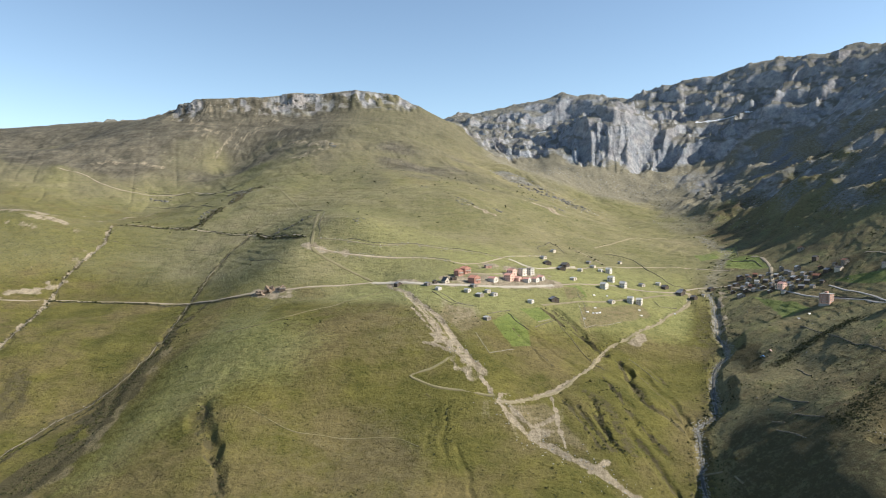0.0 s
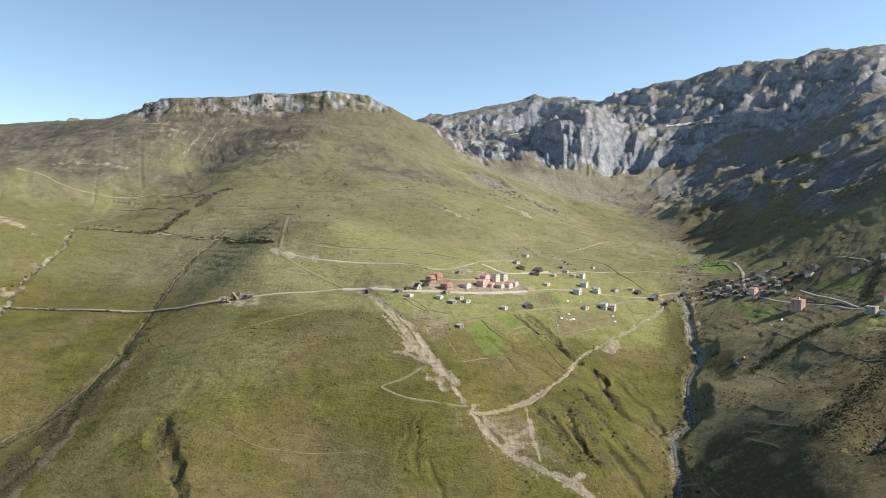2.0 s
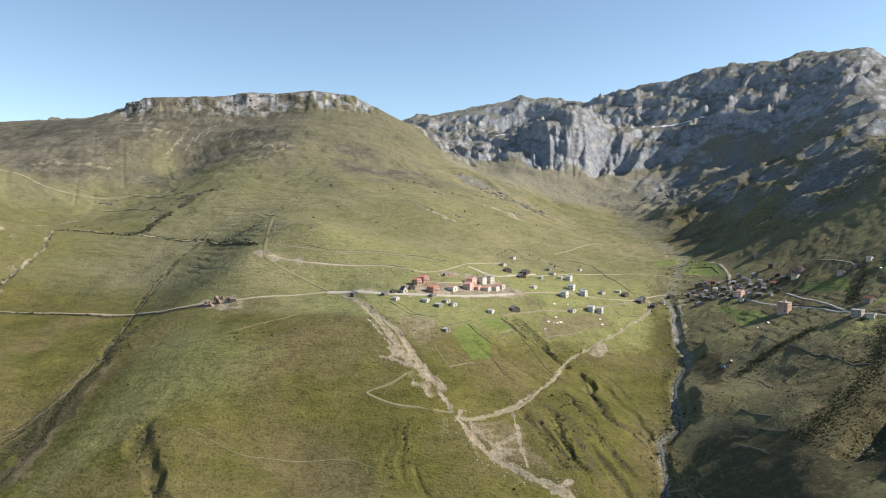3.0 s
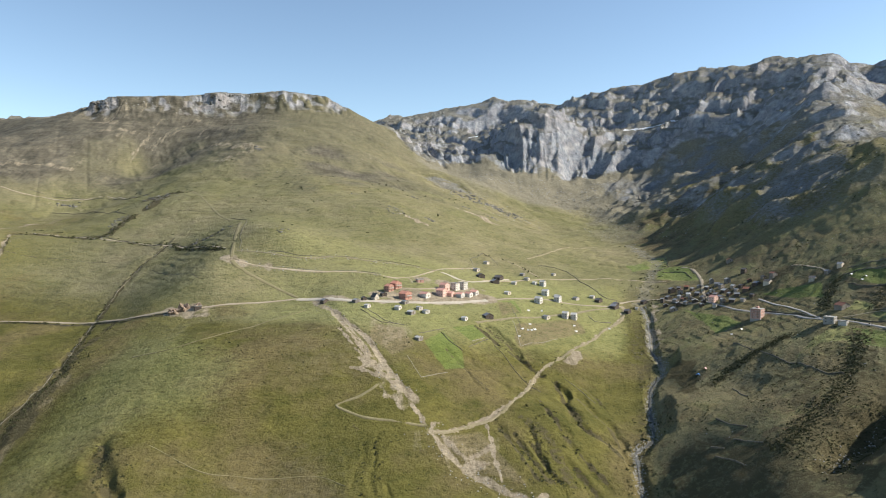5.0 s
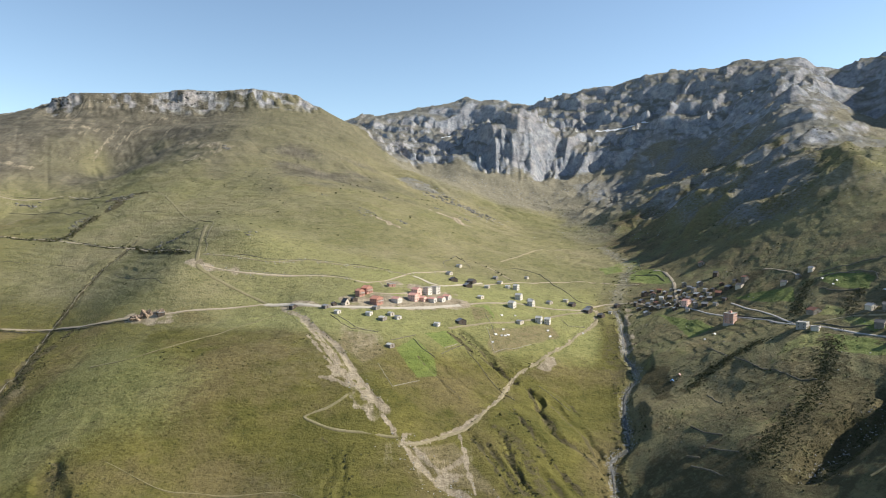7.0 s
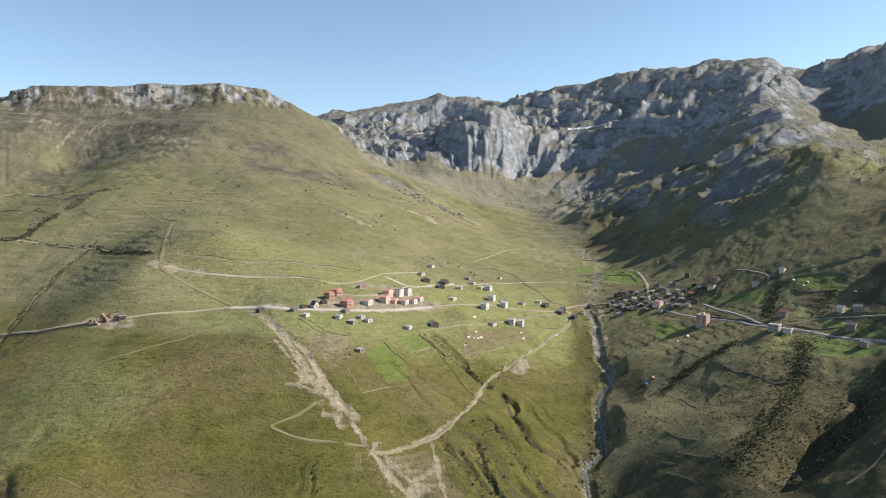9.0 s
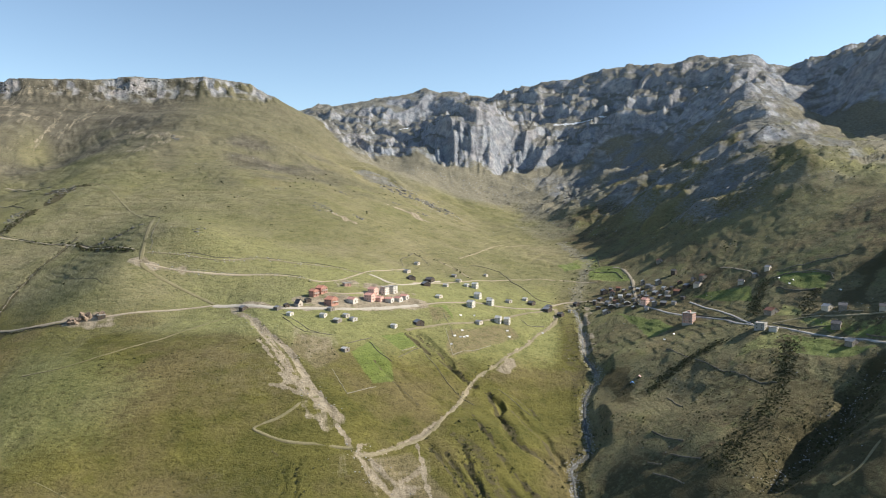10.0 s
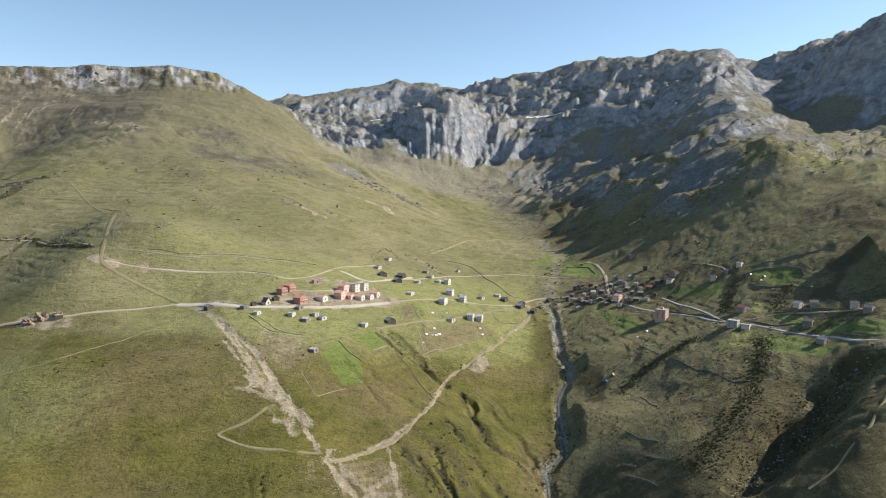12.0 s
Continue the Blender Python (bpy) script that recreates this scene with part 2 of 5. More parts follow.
# ---- the lie of the land ----
# Landform lines of the plan: x, y and height in plan units.
STREAM_BED = [(120, 180, -38), (128, 300, -22), (142, 360, -4), (156, 406, 14), (178, 450, 27), (196, 498, 39), (214, 545, 50), (232, 600, 64), (250, 650, 77), (300, 740, 95), (345, 826, 109), (352, 900, 118), (360, 970, 125)]
SNOW = [([(636, 1714), (655, 1702), (679, 1681), (701, 1669), (720, 1646), (727, 1618)], 5.0), ([(262, 1882), (280, 1882)], 6)]
STREAM_PATH = [(128, 300), (140, 345), (143, 362), (145, 377), (149, 388), (152, 399), (156, 411), (159, 422), (168, 427), (174, 431), (182, 452), (189, 473), (199, 496), (207, 505), (217, 515), (222, 535), (227, 563), (238, 594), (245, 615), (253, 648), (300, 740), (345, 826)]
VALLEY_HEAD = [(372, 1040, 135), (400, 1120, 150), (425, 1200, 162), (430, 1260, 172), (405, 1330, 184), (395, 1410, 210)]
EAST_TERRACE = [(188, 386, 31), (240, 393, 58), (196, 439, 36), (204, 463, 37), (234, 480, 56), (246, 436, 56), (215, 505, 48), (245, 540, 62), (262, 600, 72), (296, 528, 78), (307, 453, 86)]
EAST_VILLAGE = [(262, 640, 79), (280, 600, 80), (319, 664, 97), (330, 620, 97), (340, 560, 98), (366, 590, 116), (384, 495, 119), (350, 440, 99), (335, 410, 86), (362, 398, 105)]
EAST_LOWER = [(261, 366, 59), (266, 348, 52), (240, 329, 43), (205, 330, 40), (215, 350, 46), (305, 376, 69), (310, 400, 80), (284, 324, 71), (258, 312, 64), (241, 283, 57), (175, 291, 26), (325, 359, 91), (372, 372, 103), (400, 400, 118)]
EAST_SPUR = [(404, 501, 130), (435, 496, 146), (417, 446, 130), (513, 553, 186), (534, 612, 190), (525, 672, 207), (593, 782, 245), (654, 900, 273), (706, 1000, 311), (733, 1073, 341), (828, 1196, 393), (908, 1300, 440), (970, 1385, 481)]
EAST_FLANK = [(406, 732, 143), (432, 739, 160), (482, 743, 186), (480, 887, 188), (492, 1027, 187), (426, 978, 146), (473, 1205, 185), (380, 660, 118), (452, 660, 161), (390, 840, 122), (520, 1080, 212)]
EAST_BACK = [(640, 640, 225), (700, 760, 245), (760, 900, 268), (860, 1020, 290), (900, 800, 300), (700, 560, 240)]
EAST_BUTTRESS = [(860, 1564, 470), (951, 1540, 490), (869, 1453, 420), (741, 1420, 331), (790, 1290, 360), (647, 1362, 262), (548, 1278, 215), (640, 1150, 250), (740, 1530, 385)]
EAST_RIM = [(1080, 1528, 533), (1121, 1540, 517), (1170, 1462, 515), (1188, 1379, 517), (1150, 1281, 497), (1110, 1191, 496), (1120, 1120, 505), (1130, 1060, 512), (1180, 900, 520)]
EAST_RIM_FOOT = [(1087, 1421, 425), (1003, 1239, 352), (949, 1091, 312), (964, 1009, 300), (980, 880, 305), (1060, 1461, 455)]
CIRQUE_RIM = [(8, 2508, 512), (128, 2483, 521), (284, 2436, 544), (441, 2408, 570), (573, 2368, 578), (674, 2303, 554), (730, 2232, 554), (747, 2118, 561), (788, 1992, 567), (875, 1845, 557), (944, 1730, 553), (976, 1653, 553), (1034, 1582, 544), (1064, 1526, 536)]
CIRQUE_LEDGE = [(114, 2214, 422), (226, 2253, 447), (362, 2288, 435), (414, 2075, 427), (463, 1855, 430), (538, 1788, 393), (630, 1704, 385), (717, 1666, 405), (800, 1760, 470)]
CIRQUE_BROW = [(191, 1764, 337), (265, 1682, 338), (340, 1641, 384), (392, 1627, 396), (449, 1634, 390), (505, 1635, 353), (584, 1620, 341), (652, 1613, 359)]
CIRQUE_FOOT = [(177, 1519, 262), (255, 1467, 252), (318, 1476, 250), (394, 1478, 243), (474, 1577, 285), (529, 1545, 272), (594, 1535, 288)]
WEST_CREST = [(-1293, 2006, 401), (-1095, 1949, 408), (-812, 1755, 403), (-681, 1648, 397), (-591, 1572, 414), (-567, 1568, 425), (-463, 1600, 434), (-353, 1636, 450), (-220, 1647, 458), (-113, 1669, 453), (-72, 1666, 428)]
MESA_TOP = [(-830, 1880, 392), (-640, 1700, 400), (-540, 1690, 418), (-440, 1730, 428), (-320, 1770, 440), (-190, 1780, 446), (-70, 1780, 425), (-300, 1950, 425), (20, 1900, 380), (-1100, 2100, 395)]
WEST_CLIFF_FOOT = [(-550, 1527, 384), (-449, 1549, 384), (-341, 1580, 394), (-242, 1612, 419), (-126, 1640, 430)]
WEST_SPUR = [(-10, 1623, 386), (47, 1529, 330), (111, 1391, 264), (165, 1278, 216), (210, 1171, 178), (247, 1082, 150), (279, 1002, 133), (303, 910, 118)]
WEST_FACE = [(-201, 1244, 293), (-507, 1425, 335), (-404, 1347, 264), (-136, 1230, 280), (-23, 1148, 234), (-614, 1279, 283), (88, 1376, 262), (-300, 1420, 338), (-60, 1420, 330), (-850, 1500, 310), (-330, 1160, 225)]
WEST_SHOULDER = [(-286, 984, 188), (-453, 1133, 178), (-494, 811, 158), (-638, 1150, 232), (-450, 932, 145), (-214, 752, 121), (-135, 757, 155), (-88, 705, 152), (25, 844, 171), (-53, 770, 152), (130, 1000, 178), (160, 850, 130), (-700, 900, 190)]
VILLAGE_SHELF = [(17, 590, 96), (111, 690, 104), (152, 630, 88), (186, 613, 76), (224, 627, 76), (90, 600, 90), (-106, 655, 118), (-68, 607, 91), (-142, 596, 88), (-145, 632, 112), (-238, 636, 73), (-389, 683, 77), (250, 720, 92), (60, 560, 84), (140, 560, 67), (-20, 560, 92), (20, 680, 118)]
WEST_LOWER = [(-64, 488, 80), (-216, 535, 56), (-128, 457, 62), (-141, 507, 74), (-67, 436, 59), (36, 488, 67), (10, 450, 62), (23, 440, 56), (33, 414, 41), (66, 428, 39), (51, 391, 25), (59, 470, 56), (116, 502, 50), (120, 430, 36), (170, 530, 51), (95, 380, 17), (110, 470, 44)]
WEST_FOOT = [(-141, 394, 38), (-240, 450, 24), (-92, 385, 32), (-53, 380, 22), (-294, 500, 50), (-320, 560, 62), (-123, 334, 13), (-215, 347, 5), (-23, 323, 3), (71, 318, -8), (-320, 380, 10), (-500, 560, 85), (-560, 700, 120), (0, 200, -45), (60, 60, -60), (-250, 150, -40), (-600, 300, 60)]
FAR_GROUND = [(200, 3400, 380), (1200, 2600, 430), (-400, 2600, 380), (-1500, 2900, 330), (2000, 1600, 480), (2600, 2800, 350), (1700, 500, 560), (1000, 200, 330), (700, 0, 180), (500, 300, 140), (400, 150, 60), (-1100, 1300, 300), (-1700, 1200, 330), (-1200, 500, 230), (-1300, -400, 220), (-300, -500, -60), (100, -300, -75), (600, -600, 120), (1400, -900, 350), (0, -1600, -20), (-1500, -1800, 250), (1500, -2200, 300), (-3500, 500, 300), (3600, 300, 450), (0, -4200, 80), (-3000, 3200, 320), (500, 4500, 350), (-3200, -2600, 300), (3300, -2600, 350)]
LANDFORMS = [STREAM_BED, VALLEY_HEAD, EAST_TERRACE, EAST_VILLAGE, EAST_LOWER, EAST_SPUR, EAST_FLANK, EAST_BACK, EAST_BUTTRESS, EAST_RIM, EAST_RIM_FOOT, CIRQUE_RIM, CIRQUE_LEDGE, CIRQUE_BROW, CIRQUE_FOOT, WEST_CREST, MESA_TOP, WEST_CLIFF_FOOT, WEST_SPUR, WEST_FACE, WEST_SHOULDER, VILLAGE_SHELF, WEST_LOWER, WEST_FOOT, FAR_GROUND]


def densify(line, step):
    out = []
    for a, b in zip(line[:-1], line[1:]):
        n = max(1, int(math.dist(a[:2], b[:2]) / step))
        out += [tuple(a[i] + (b[i] - a[i]) * k / n for i in range(len(a))) for k in range(n)]
    return out + [line[-1]]


KNOTS = np.array([p for line in LANDFORMS for p in (densify(line, 70) if line in (CIRQUE_RIM, WEST_CREST, STREAM_BED, EAST_RIM, EAST_SPUR) else line)], float)
KNOTS = KNOTS[np.unique(KNOTS[:, :2].round(0), axis=0, return_index=True)[1]]


def kernel(px, py):
    """Softened distance of places to the knots; the rounding grows with the distance from the village."""
    d2 = (px[:, None] - KNOTS[None, :, 0]) ** 2 + (py[:, None] - KNOTS[None, :, 1]) ** 2
    return np.sqrt(d2 + SOFT2[None, :])


SOFT2 = (14 + 0.02 * np.hypot(KNOTS[:, 0], KNOTS[:, 1])) ** 2
_a = kernel(KNOTS[:, 0], KNOTS[:, 1])
_n = len(KNOTS)
_m = np.zeros((_n + 1, _n + 1))
_m[:_n, :_n] = _a - 1.2 * np.eye(_n)
_m[:_n, _n] = _m[_n, :_n] = 1
WEIGHTS = np.linalg.solve(_m, np.append(KNOTS[:, 2], 0))


def base_height(px, py):
    px, py = np.atleast_1d(np.asarray(px, float)), np.atleast_1d(np.asarray(py, float))
    out = np.empty(px.shape)
    for i in range(0, len(px), 20000):
        out[i:i + 20000] = kernel(px[i:i + 20000], py[i:i + 20000]) @ WEIGHTS[:-1] + WEIGHTS[-1]
    return out


def grain(px, py, size, seed):
    """Smooth value noise, -1 to 1."""
    fx, fy = px / size + seed * 17.13, py / size - seed * 9.71
    ix, iy = np.floor(fx).astype(np.int64), np.floor(fy).astype(np.int64)
    u, v = fx - ix, fy - iy
    u, v = u * u * u * (u * (u * 6 - 15) + 10), v * v * v * (v * (v * 6 - 15) + 10)

    def corner(a, b):
        h = (a * 374761393 + b * 668265263 + seed * 974634777) & 0xFFFFFFFF
        h = ((h ^ (h >> 13)) * 1274126177) & 0xFFFFFFFF
        return ((h ^ (h >> 16)) & 0xFFFF) / 32767.5 - 1
    n00, n10, n01, n11 = corner(ix, iy), corner(ix + 1, iy), corner(ix, iy + 1), corner(ix + 1, iy + 1)
    return (n00 * (1 - u) + n10 * u) * (1 - v) + (n01 * (1 - u) + n11 * u) * v


def step(a, b, v):
    k = np.clip((v - a) / (b - a), 0, 1)
    return k * k * (3 - 2 * k)


def crag(px, py, size, seed):
    """Ridged noise, 0 to 1, sharp at the crests."""
    return 1 - np.sqrt(grain(px, py, size, seed) ** 2 + 0.002)


def facet(px, py, size, seed):
    """Noise of flat facets with sharp edges, -1 to 1."""
    c, s = math.cos(seed * 1.7), math.sin(seed * 1.7)
    fx, fy = (c * px + s * py) / size + seed * 3.31, (c * py - s * px) / size + seed * 7.77
    ix, iy = np.floor(fx).astype(np.int64), np.floor(fy).astype(np.int64)
    u, v = fx - ix, fy - iy

    def corner(a, b):
        h = (a * 374761393 + b * 668265263 + seed * 974634777) & 0xFFFFFFFF
        h = ((h ^ (h >> 13)) * 1274126177) & 0xFFFFFFFF
        return ((h ^ (h >> 16)) & 0xFFFF) / 32767.5 - 1
    n00, n10, n01, n11 = corner(ix, iy), corner(ix + 1, iy), corner(ix, iy + 1), corner(ix + 1, iy + 1)
    return np.where(u > v, n00 + u * (n10 - n00) + v * (n11 - n10), n00 + v * (n01 - n00) + u * (n11 - n01))


def near_line(px, py, line, reach=None):
    """Distance of places to a polyline, and the height of the line there when it has one; beyond the reach it is just far."""
    if reach is not None:
        lo, hi = np.min(np.array(line)[:, :2], 0) - reach, np.max(np.array(line)[:, :2], 0) + reach
        k = np.where((px > lo[0]) & (px < hi[0]) & (py > lo[1]) & (py < hi[1]))[0]
        best, high = np.full(px.shape, 1e9), np.zeros(px.shape)
        best[k], high[k] = near_line(px[k], py[k], line)
        return best, high
    best, high = np.full(px.shape, 1e9), np.zeros(px.shape)
    for a, b in zip(line[:-1], line[1:]):
        dx, dy = b[0] - a[0], b[1] - a[1]
        k = np.clip(((px - a[0]) * dx + (py - a[1]) * dy) / (dx * dx + dy * dy), 0, 1)
        d = np.hypot(px - a[0] - k * dx, py - a[1] - k * dy)
        if len(a) > 2:
            high = np.where(d < best, a[2] + k * (b[2] - a[2]), high)
        best = np.minimum(best, d)
    return best, high


def rockiness(px, py, h):
    """0 on meadow, 1 on bare crags: the cirque, the rims and the flat hill's edge."""
    wob = grain(px, py, 140, 3) * 45 + grain(px, py, 45, 4) * 22
    cirque = step(-30, 60, py - 1500 + wob + (px - 400) * 0.1) * step(-60, 40, px - 20 - (2500 - py) * 0.02 + wob * 0.6 - np.clip(1700 - py, 0, 400) * 0.5)
    rims = step(-40, 50, h - 345 + wob) * step(620, 760, px + wob)
    d, _ = near_line(px, py, WEST_CREST[3:])
    mesa = step(80, 15, d + wob * 0.5) * step(372, 392, h) * step(-40, -75, px) * (0.42 + 0.50 * step(45, 15, np.abs(px + 575)) + 0.35 * step(80, 35, np.abs(px + 345)) + 0.45 * grain(px, py, 48, 5) + 0.55 * grain(px, py, 14, 6))
    d, _ = near_line(px, py, WEST_CREST[:4])
    mesa = np.maximum(mesa, (0.75 + 0.5 * grain(px, py, 30, 85)) * step(60, 20, d + wob * 0.3))
    d, _ = near_line(px, py, [(115, 1330), (190, 1200), (255, 1090)])
    ribs = step(40, 5, d + wob * 0.7) * 0.55
    d, _ = near_line(px, py, EAST_SPUR[6:])
    ribs = np.maximum(ribs, step(90, 10, d + wob) * 0.55 * step(560, 620, px))
    flank = 0.44 * step(400, 470, px - 0.08 * (py - 700)) * step(680, 800, py + wob) * step(620, 560, px - 0.5 * (py - 829)) * (0.75 + 0.5 * grain(px, py, 38, 7))
    return np.clip(np.maximum.reduce([cirque, rims, mesa, ribs, flank]), 0, 1)


def rock_relief(px, py, h, rock):
    """Crags, buttresses and ledges on bare rock."""
    wx, wy = px + 26 * grain(px, py, 75, 26) + 9 * grain(px, py, 24, 27), py + 26 * grain(px, py, 75, 28) + 9 * grain(px, py, 24, 29)
    big = step(1300, 1500, py) * step(-60, 60, px)
    rim, _ = near_line(px, py, CIRQUE_RIM)
    drift = np.minimum.reduce([near_line(px, py, line)[0] for line, _ in SNOW])
    calm = (0.55 + 0.45 * step(10, 90, rim)) * (1 - 0.35 * step(545, 585, h)) * (0.15 + 0.85 * step(8, 40, drift))
    crags = (crag(wx, wy, 150, 21) - 0.7) * 22 + (0.35 - np.abs(facet(wx, wy, 66, 22))) * 12 + facet(wx, wy, 31, 23) * 6 + calm * (facet(px, py, 17, 24) * 4.0 + facet(px, py, 8, 25) * 1.8)
    mesa = step(1380, 1450, py) * step(-30, -80, px)
    h = h + rock * crags * (0.30 - 0.22 * mesa + 0.55 * big) * calm + rock * mesa * (2.2 * facet(px, py, 19, 60) + 1.6 * facet(px, py, 8, 61) + 9 * (0.42 - np.abs(facet(px, py * 0.3, 27, 89))) + 5 * facet(px, h * 1.4, 17, 90) + 3.2 * facet(px + 0.5 * h, h * 1.3 - 0.4 * px, 8.5, 91))
    # buttresses and couloirs that run down the walls of the cirque, bent and broken at every size
    around, out = 620 * np.arctan2(px - 300, py - 1250), np.hypot(px - 300, py - 1250)
    bent = around + 34 * grain(px, py, 130, 52) + 13 * grain(px, py, 48, 50) + 5 * grain(px, py, 17, 76)
    rise = 26 * (0.45 - np.abs(grain(bent, out * 0.42, 88, 53))) + 13 * (crag(bent, out * 0.5, 40, 54) - 0.62)
    h = h + rock * big * calm * rise
    hb = h + 6 * grain(px, py, 60, 77)
    wall = step(0, 1, rock) * np.clip(big + 0.55 * step(620, 720, px) * step(300, 360, h), 0, 1)
    h = h + wall * calm * (8 * facet(bent, hb * 1.3, 36, 78) + 4.2 * facet(around + 0.5 * hb, hb * 1.2 - 0.4 * around, 18, 87) + 2.2 * facet(around - 0.4 * hb, hb * 1.2 + 0.3 * around, 9, 88))
    # ledges: the rock breaks in steps that tilt and fade
    tread = h / 44 + 0.55 * grain(wx, wy, 150, 30) + 0.3 * grain(px, py, 42, 34) + 0.0016 * around
    frac = tread - np.floor(tread)
    h = h + rock * (0.26 + 0.42 * big) * (0.55 + 0.45 * grain(px, py, 110, 79)) * calm * 44 * (step(0.30, 0.66, frac) - frac) * 0.8
    tread = h / 13 + 0.5 * grain(px, py, 36, 80)
    frac = tread - np.floor(tread)
    return h + rock * big * calm * 13 * 0.45 * (step(0.3, 0.7, frac) - frac)


def scarp_relief(px, py, h):
    """The flat hill ends in a broken scarp."""
    d, top = near_line(px, py, WEST_CREST[4:])
    scarp = step(95, 30, d) * step(-40, -90, px)
    ragged = 8 * grain(px, py, 40, 35) + 7 * grain(px, py, 15, 36) + 3 * facet(px, py, 8, 81)
    bold = 0.55 + 0.75 * step(46, 18, np.abs(px + 572)) + 0.75 * step(85, 40, np.abs(px + 345)) + 0.3 * grain(px, py, 60, 82)
    h = h + scarp * bold * (5.2 * np.tanh((h - top + 11 + 0.6 * ragged) / 1.7) * 0.85 - 4.2)
    h = np.where((scarp > 0.3) & (py > 1450), np.minimum(h, top + 1.5 + 0.8 * grain(px, py, 30, 92)), h)
    return h + scarp * step(0, -10, h - top) * (2.4 * facet(px, py, 13, 83) + 1.4 * facet(px, py, 6, 84))


def sheep_steps(px, py, h):
    """Low treads that grazing has worn along the contours of the western hill."""
    tread = h / 4.6 + 0.9 * grain(px, py, 90, 94) + 0.35 * grain(px, py, 26, 95)
    frac = tread - np.floor(tread)
    worn = step(-0.25, 0.5, grain(px, py, 75, 96) + 0.5 * grain(px, py, 24, 97)) * step(620, 760, py) * step(1480, 1400, py)
    return h + worn * 1.1 * (step(0.34, 0.66, frac) - frac)


def flank_relief(px, py, h):
    """Ribs that run down the shaded flank of the eastern spur."""
    q = -0.18 * px + 0.984 * py + 26 * grain(px, py, 120, 37) + 9 * grain(px, py, 40, 38) + 3 * grain(px, py, 15, 41)
    run = 0.984 * px + 0.18 * py
    flank = step(365, 420, px - 0.08 * (py - 700)) * step(560, 640, py + 0.4 * (px - 400)) * step(1560, 1380, py) * step(60, 130, h)
    high_up = step(640, 780, py + 0.5 * (px - 420))
    h = h + flank * (15 * high_up * (crag(q, run * 0.12, 60, 39) - 0.62) + (3.5 + 4.5 * high_up) * (crag(q, run * 0.2, 24, 40) - 0.6) + high_up * (3.2 * (crag(px, py, 17, 42) - 0.6) + 2.6 * facet(px, py, 21, 44) + 2.2 * facet(px, py, 9, 55)))
    for line, wide, high in FLANK_RIBS:
        d, _ = near_line(px + 9 * grain(px, py, 46, 73), py + 9 * grain(px, py, 46, 74), line, 60)
        h = h + high * step(wide, 0, d) * (0.8 + 0.35 * grain(px, py, 38, 75)) * step(360, 430, px)
    return h


def east_relief(px, py, h):
    """The rough eastern slope: a bluff over the farms, hummocks and old terraces."""
    s = (px - 407) * 0.93 - (py - 440) * 0.36
    h = h + 12 * step(-7, 6, s + 4 * grain(px, py, 22, 47)) * step(110, 30, s) * step(395, 425, py) * step(486, 470, py)
    d = np.minimum(near_line(px, py, ROAD_EAST)[0], near_line(px, py, ROAD_EAST_UPPER)[0])
    rough_east = step(200, 260, px) * step(1100, 900, py) * step(1.5, 6, d)
    h = h + rough_east * (0.6 * (crag(px, py, 27, 45) - 0.6) + 0.55 * facet(px, py, 9, 46) + 0.4 * facet(px, py, 4.5, 59))
    bench = h / 3.2 + 0.5 * grain(px, py, 60, 56) + 0.25 * grain(px, py, 22, 57)
    frac = bench - np.floor(bench)
    return h + rough_east * step(-0.1, 0.5, grain(px, py, 42, 58)) * step(440, 410, px) * step(650, 600, py) * 0.55 * (step(0.40, 0.60, frac) - frac)


def ravine_relief(px, py, h):
    """The ravine of the stream, with bluffs on its eastern bank, and the slope south of the eastern gully."""
    wx, wy = px + 3.0 * grain(px, py, 19, 31) + 1.6 * grain(px, py, 8, 32), py + 3.0 * grain(px, py, 19, 43)
    d, _ = near_line(wx, wy, STREAM_PATH, 60)
    side = px - np.interp(py, [q[1] for q in STREAM_PATH], [q[0] for q in STREAM_PATH])
    h = h - step(6, 1.0, d) * 2.2 * step(700, 600, py)
    bluff = 0.12 + 1.4 * step(13, 5, np.abs(py - 520)) + 1.1 * step(30, 14, np.abs(py - 452)) + 1.1 * step(28, 12, np.abs(py - 362))
    h = h + 4.6 * bluff * step(6.5, 14.5, d) * step(60, 16, side) * step(-1, 1, side) * step(640, 590, py) * step(300, 340, py)
    below = np.interp(px, [q[0] for q in GULLY_EAST[::-1]], [q[1] for q in GULLY_EAST[::-1]]) - py
    return h + (7.5 + 1.2 * facet(px, py, 12, 93)) * step(7, 26, below) * step(90, 50, below) * step(205, 235, px) * step(350, 325, px)


